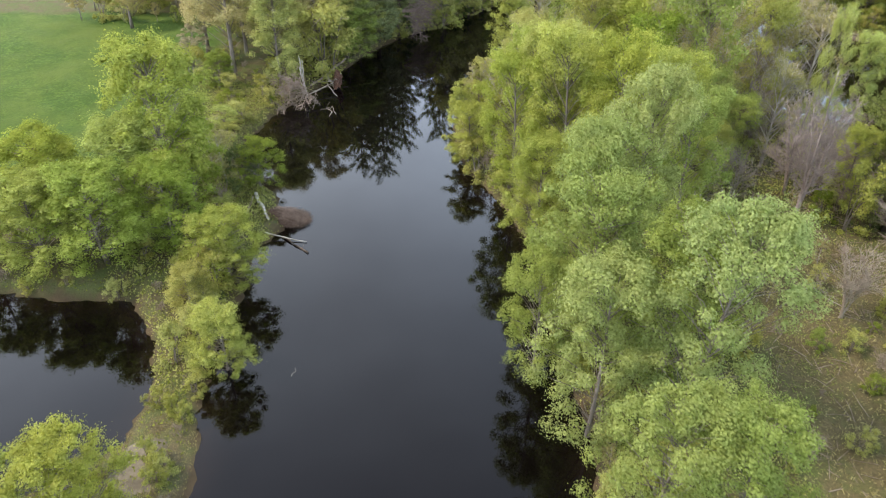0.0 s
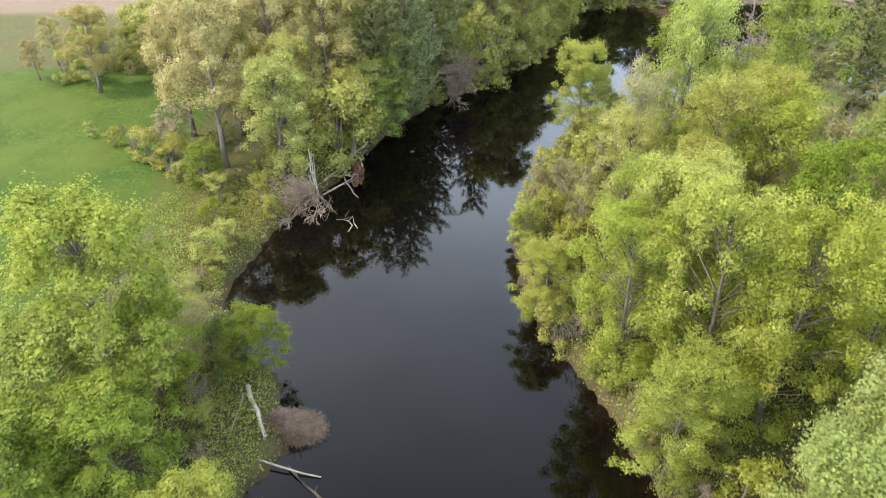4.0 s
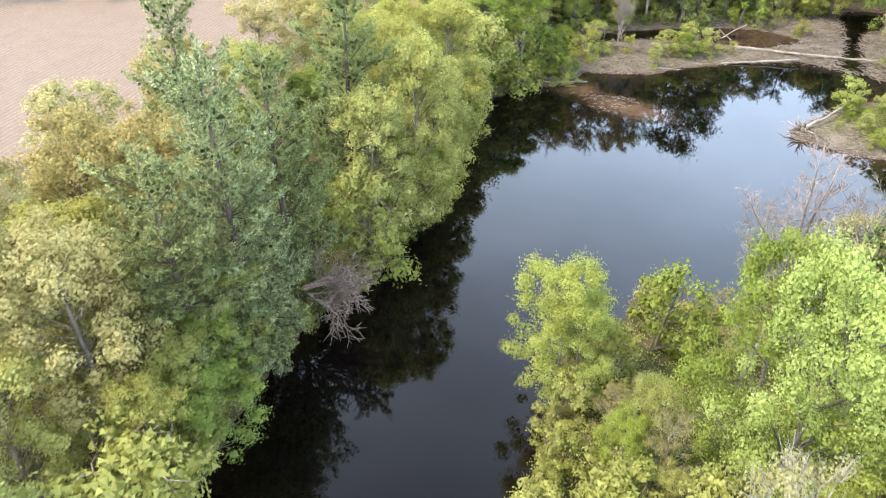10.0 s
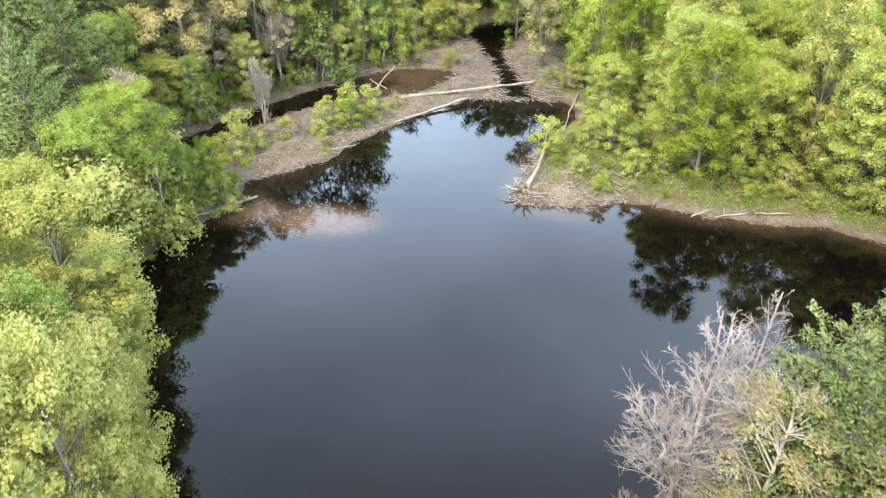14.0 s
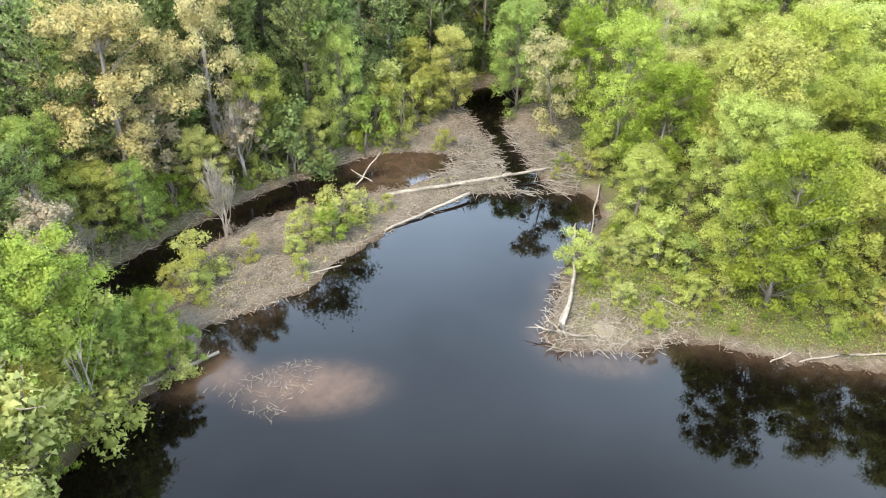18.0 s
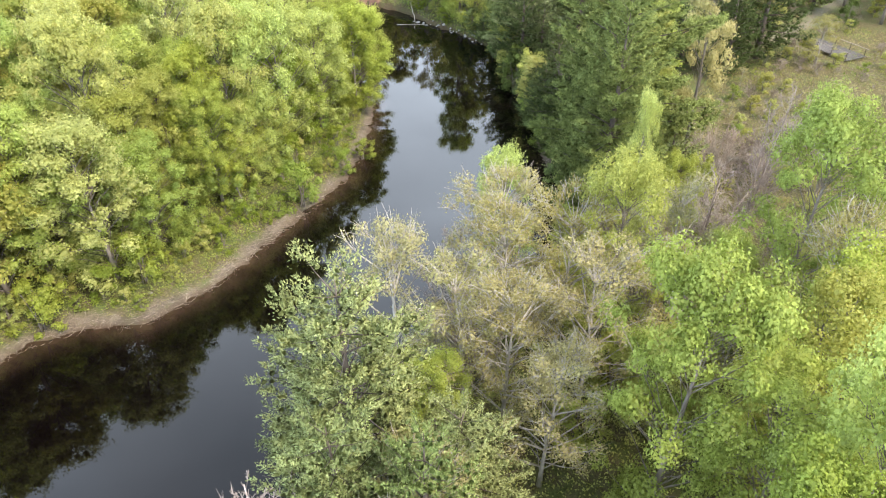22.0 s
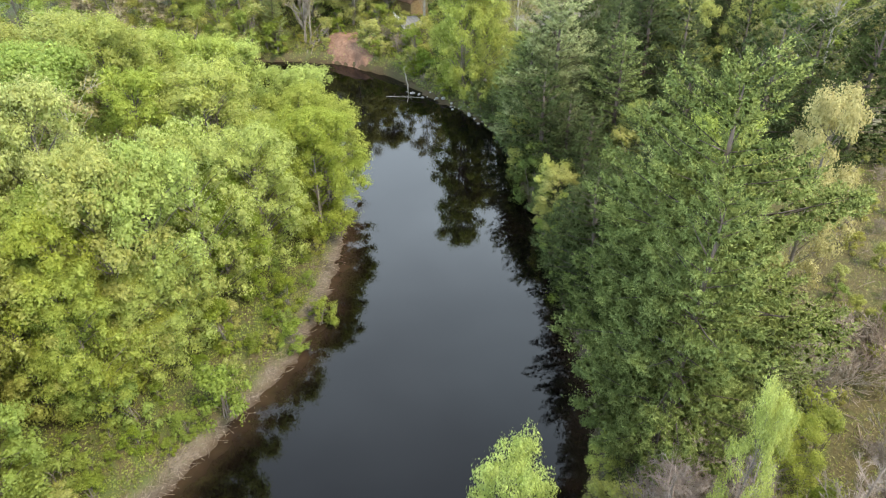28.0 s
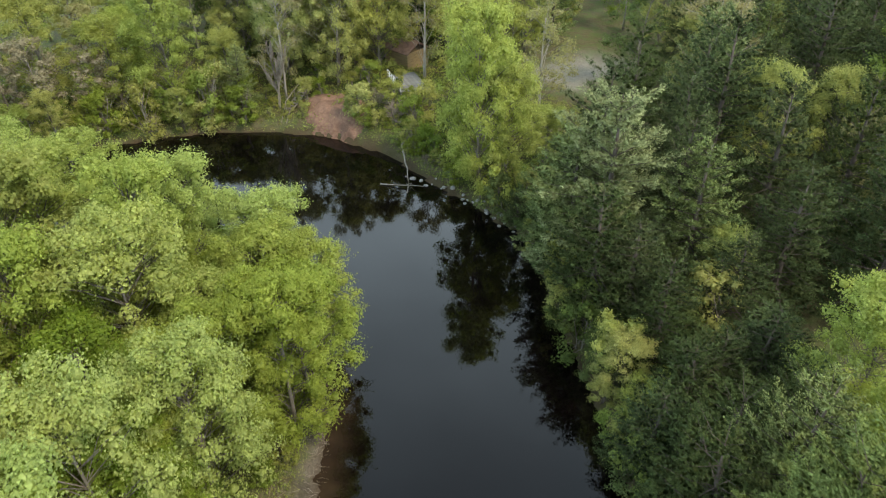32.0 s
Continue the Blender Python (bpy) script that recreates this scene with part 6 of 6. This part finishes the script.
# ---- far bank: stairs, bare slope, deck, house, rocks ----
PLANK = rough_material("weathered_plank", (0.26, 0.22, 0.18), (0.42, 0.37, 0.31), 6.0, 0.85, 0.4, (1, 6, 1))
PAINT = rough_material("white_paint", (0.66, 0.66, 0.63), (0.80, 0.80, 0.78), 3.0, 0.6, 0.1)
ROOF = rough_material("grey_roofing", (0.12, 0.12, 0.125), (0.20, 0.20, 0.205), 8.0, 0.9, 0.3)
ROOF_RED = rough_material("brown_shingle", (0.20, 0.12, 0.09), (0.30, 0.19, 0.15), 8.0, 0.9, 0.4)
SOIL = rough_material("red_earth", (0.15, 0.082, 0.056), (0.26, 0.155, 0.108), 3.0, 0.95, 0.8)
STONE = rough_material("pale_stone", (0.26, 0.25, 0.23), (0.44, 0.42, 0.40), 5.0, 0.85, 0.4)


def box_mesh(name, size, material, bevel=0.015):
    bm = bmesh.new()
    bmesh.ops.create_cube(bm, size=1.0)
    bmesh.ops.scale(bm, vec=size, verts=bm.verts)
    bmesh.ops.bevel(bm, geom=bm.edges[:], offset=min(bevel, 0.3 * min(size)), segments=1, affect="EDGES")
    me = bpy.data.meshes.new(name)
    bm.to_mesh(me)
    bm.free()
    me.materials.append(material)
    return me


def bar(name, a, b, w, h, material, parent, label=""):
    """A squared timber from a to b."""
    a, b = Vector(a), Vector(b)
    ob = part(name, box_mesh(name, (w, (b - a).length, h), material), parent, label)
    ob.matrix_basis = Matrix.Translation((a + b) / 2) @ (b - a).to_track_quat("Y", "Z").to_matrix().to_4x4()
    return ob


stairs = new("wooden_stairs")
sb, stp = Vector((119.6, 34.3, z_at(119.6, 34.3) + 0.15)), Vector((120.5, 30.7, z_at(120.5, 30.7) + 0.35))
stp.z = max(stp.z, sb.z + 1.7)
side = Vector((0.97, 0.25, 0)) * 0.45
for sgn in (-1, 1):
    bar("stringer", sb + side * sgn, stp + side * sgn, 0.06, 0.22, PLANK, stairs)
for k in range(9):
    c = sb.lerp(stp, (k + 0.5) / 9)
    bar("tread", c - side, c + side, 0.26, 0.045, PLANK, stairs)
for sgn in (1,):
    bar("handrail", sb + side * sgn + Vector((0, 0, 0.9)), stp + side * sgn + Vector((0, 0, 0.95)), 0.07, 0.09, PLANK, stairs)
    for k in range(3):
        c = sb.lerp(stp, k / 2) + side * sgn
        bar("post", c - Vector((0, 0, 0.3)), c + Vector((0, 0, 0.95)), 0.08, 0.08, PLANK, stairs)
bar("landing_rail", sb + side + Vector((0, 0, 0.7)), Vector((118.7, 36.2, 0.9)), 0.06, 0.08, PLANK, stairs)
bar("landing_rail", sb - side + Vector((0, 0, 0.7)), Vector((118.0, 36.0, 0.9)), 0.06, 0.08, PLANK, stairs)
tagged(stairs, "weathered wooden stairs with a handrail down the far bank", "stairs")


def mound(name, x, y, rx, ry, h, material, label, category, seed):
    """An uneven heap that sinks into the ground at its rim."""
    n = 44
    u = np.linspace(-1.15, 1.15, n)
    U, V = np.meshgrid(u, u)
    r = np.sqrt(U ** 2 + V ** 2)
    X, Y = x + U * rx, y + V * ry
    Z = ground_height(X.ravel(), Y.ravel()).reshape(n, n)
    ragged = r * (1 + 0.22 * wave(X * 0.9, Y * 0.9, seed + 2) + 0.12 * wave(X * 3.1, Y * 3.1, seed + 5))
    top = np.clip(1 - ragged ** 2, -0.25, 1)
    Z = np.maximum(Z, -0.3) + h * top * (1 + 0.35 * wave(X * 1.5, Y * 1.5, seed) + 0.18 * wave(X * 4.0, Y * 4.0, seed + 1)) - 0.12
    i = (np.arange(n - 1)[:, None] * n + np.arange(n - 1)[None, :]).ravel()
    f = np.stack([i, i + 1, i + n + 1, i + n], 1)
    return tagged(new(name, mesh_of(name, np.stack([X.ravel(), Y.ravel(), Z.ravel()], 1), f.tolist(), material, True)), label, category)


mound("earth_bank", 114.6, 31.4, 5.2, 3.2, 1.0, SOIL, "bare reddish earth slope slipping into the river", "earth bank", 3.0)


def brush_heap(x, y, rx, ry, h, turn, count, seed):
    """A heap of fine washed-up twigs, most of them combed the same way, frayed at its outer end."""
    rng = np.random.default_rng(seed)
    t = Tubes()
    cu, su = math.cos(turn), math.sin(turn)
    for k in range(count):
        a, r = rng.uniform(0, 6.28), math.sqrt(rng.random())
        u, v = rx * r * math.cos(a) * 0.8, ry * r * math.sin(a)
        z = 0.05 + h * (1 - r * r) * rng.uniform(0.45, 1.0)
        g = turn + rng.normal(0, 0.38) + 0.25 * v
        L = rng.uniform(0.5, 1.1)
        d = np.array([math.cos(g), math.sin(g), rng.normal(-0.05, 0.14)]) * L
        c = np.array([x + u * cu - v * su, y + u * su + v * cu, z])
        r0 = rng.uniform(0.010, 0.026)
        t.add([c - d, c + rng.normal(0, 0.05, 3), c + d], [r0, r0, r0 * 0.4], 3, False)
    tagged(new("brushwood", t.mesh("brushwood", BRUSH)), "heap of fine reddish-brown twigs on the log pile", "brush heap", kind="stuff")


BRUSH = rough_material("brown_brush", (0.22, 0.145, 0.110), (0.48, 0.35, 0.27), 9.0, 0.95, 0.4)
brush_heap(-15.5, 64.2, 2.2, 1.25, 0.95, -0.25, 2600, 5)
ROOT_SOIL = rough_material("root_soil", (0.075, 0.036, 0.024), (0.20, 0.105, 0.072), 4.0, 0.95, 1.0)
mound("sand_patch", 53.6, 134.9, 1.3, 1.5, 0.22, rough_material("pale_sand", (0.20, 0.17, 0.13), (0.32, 0.28, 0.23), 5.0, 0.95, 0.6), "pale sandy hump on the spit", "sand", 9.0)
mound("sand_bar", -19.8, 34.5, 2.0, 3.0, 0.45, rough_material("grey_sand", (0.13, 0.115, 0.08), (0.22, 0.195, 0.145), 5.0, 0.95, 0.6), "grey-brown grassy hump at the end of the narrow bar", "sand bar", 11.0)

deck = new("wooden_deck")
DECK_WOOD = rough_material("weathered_deck", (0.17, 0.17, 0.165), (0.27, 0.27, 0.26), 5.0, 0.85, 0.4)
du, dv, da = Vector((-0.90, 0.43, 0)), Vector((-0.43, -0.90, 0)), Vector((113.7, 23.5, 0))
corners = [da + du * i + dv * j for i in (0.1, 5.3) for j in (0.1, 3.5)]
dz = max(z_at(c.x, c.y) for c in corners) + 0.75
turn = Matrix.Rotation(math.atan2(du.y, du.x), 4, "Z")
board = box_mesh("deck_board", (5.5, 0.27, 0.05), DECK_WOOD)
for k in range(13):
    c = da + du * 2.7 + dv * (0.14 + 0.28 * k)
    part("board", board, deck).matrix_basis = Matrix.Translation((c.x, c.y, dz)) @ turn
for c in corners:
    bar("post", (c.x, c.y, z_at(c.x, c.y) - 0.3), (c.x, c.y, dz - 0.02), 0.14, 0.14, DECK_WOOD, deck)
for k in range(7):
    c = da + du * (0.1 + 0.87 * k) + dv * 0.1
    bar("rail_post", (c.x, c.y, dz), (c.x, c.y, dz + 0.95), 0.09, 0.09, PAINT, deck, "white painted rail post")
for h in (0.2, 0.55, 0.92):
    p, q = da + du * 0.06 + dv * 0.1, da + du * 5.36 + dv * 0.1
    bar("rail", (p.x, p.y, dz + h), (q.x, q.y, dz + h), 0.05, 0.07, PAINT, deck, "white painted rail")
tagged(deck, "weathered grey wooden deck with a white railing among shrubs", "deck")

house = new("cabin")
hz = z_at(119.0, 15) - 0.1
SIDING = rough_material("brown_siding", (0.30, 0.21, 0.11), (0.38, 0.28, 0.15), 6.0, 0.8, 0.2, (1, 1, 8))
wall = part("wall", box_mesh("house_wall", (4.4, 3.8, 2.4), SIDING, 0.02), house)
wall.matrix_basis = Matrix.Translation((119.0, 15, hz + 1.2))
for sgn in (-1, 1):
    ob = part("roof", box_mesh("house_roof", (5.0, 2.6, 0.14), ROOF_RED), house, "brown shingle roof")
    ob.matrix_basis = Matrix.Translation((119.0, 15 + 1.08 * sgn, hz + 2.98)) @ Euler((-0.52 * sgn, 0, 0)).to_matrix().to_4x4()
tagged(house, "small tan cabin with a brown roof half hidden by the trees", "cabin")


def boulder_mesh(seed, material, rugged=0.0):
    rng = np.random.default_rng(seed)
    bm = bmesh.new()
    bmesh.ops.create_icosphere(bm, subdivisions=4 if rugged else 3, radius=1.0)
    for v in bm.verts:
        n1 = noise.noise(v.co * 1.3 + Vector((seed, 0, 0)))
        v.co = v.co * (1 + 0.35 * n1 + 0.18 * noise.noise(v.co * 3.7 + Vector((0, seed, 0))))
        v.co *= 1 + rugged * (noise.noise(v.co * 7.0) + 0.7 * noise.noise(v.co * 15.0))
        v.co.z *= 0.6
    me = bpy.data.meshes.new("boulder")
    bm.to_mesh(me)
    bm.free()
    me.materials.append(material)
    return me


clod = new("root_plate", boulder_mesh(9, ROOT_SOIL, 0.38))
clod.matrix_basis = Matrix.Translation((-14.5, 96.9, 1.1)) @ Euler((0.15, 0.3, 0.25)).to_matrix().to_4x4() @ Matrix.Diagonal((0.5, 1.35, 1.6, 1))
tagged(clod, "rugged root plate of reddish soil torn up at the bank", "root plate")
BOULDERS = [boulder_mesh(k, STONE) for k in range(3)]


def boulder(x, y, r, label, k):
    ob = new("boulder", BOULDERS[k % 3])
    ob.matrix_basis = Matrix.Translation((x, y, max(z_at(x, y), 0) + 0.15 * r)) @ Euler((0.2, 0.1, k * 1.3)).to_matrix().to_4x4() @ Matrix.Diagonal((r, r * 0.8, r * 0.9, 1))
    return tagged(ob, label, "boulder", "stones along the far bank")


stone_rng = random.Random(3)
for k in range(30):
    f = k / 29
    boulder(84.6 + 14.8 * f + stone_rng.gauss(0, 0.25), 34.1 - 0.9 * math.sin(f * 3.0) + stone_rng.gauss(0, 0.22), stone_rng.uniform(0.12, 0.28), "pale rounded stone at the waterline", k)
boulder(92.0, 27.6, 0.9, "large pale boulder in the grass", 1)
boulder(65.5, 98.6, 0.22, "small white stone on the muddy bank", 0)
boulder(91.0, 28.2, 0.5, "pale boulder in the grass", 2)

# ---- the dry clearing: plank deck by the track ----
deck = new("plank_deck")
da, db = Vector((40.2, 10.6, 0)), Vector((47.6, 7.6, 0))
along = (db - da).normalized()
across = Vector((along.y, -along.x, 0))
dz = max(z_at(40, 10), z_at(47, 7), z_at(43, 6)) + 0.35
DECK = rough_material("grey_boards", (0.065, 0.060, 0.056), (0.125, 0.118, 0.112), 5.0, 0.85, 0.3, (6, 1, 1))
for k in range(14):
    c = da + across * (0.14 + 0.27 * k)
    bar("plank", (c.x, c.y, dz), ((c + along * 8.0).x, (c + along * 8.0).y, dz), 0.255, 0.05, DECK, deck)
for k in range(4):
    c = da + along * (0.4 + 2.4 * k)
    bar("joist", (c.x, c.y, dz - 0.12), ((c + across * 3.8).x, (c + across * 3.8).y, dz - 0.12), 0.09, 0.18, PLANK, deck)
    for q in (0.1, 3.7):
        e = c + across * q
        bar("post", (e.x, e.y, dz - 0.7), (e.x, e.y, dz + 0.95), 0.10, 0.10, BARK_DARK, deck)
for q in (0.1, 3.7):
    c = da + across * q
    bar("handrail", (c.x, c.y, dz + 0.95), ((c + along * 8.0).x, (c + along * 8.0).y, dz + 0.95), 0.09, 0.07, PLANK, deck)
tagged(deck, "grey plank deck with dark posts beside the track", "deck")

# ---- meadow edge ----
fallen_log([(-31.5, 86.6, 0.7), (-31.2, 85.6, 1.5)], 0.22, 0.16, "pale broken stump at the meadow edge", stubs=2, name="broken_stump")
fallen_log([(-30.4, 84.6, 1.0), (-30.3, 84.2, 2.0)], 0.14, 0.12, "weathered post stub in the weeds", stubs=0, name="broken_stump")
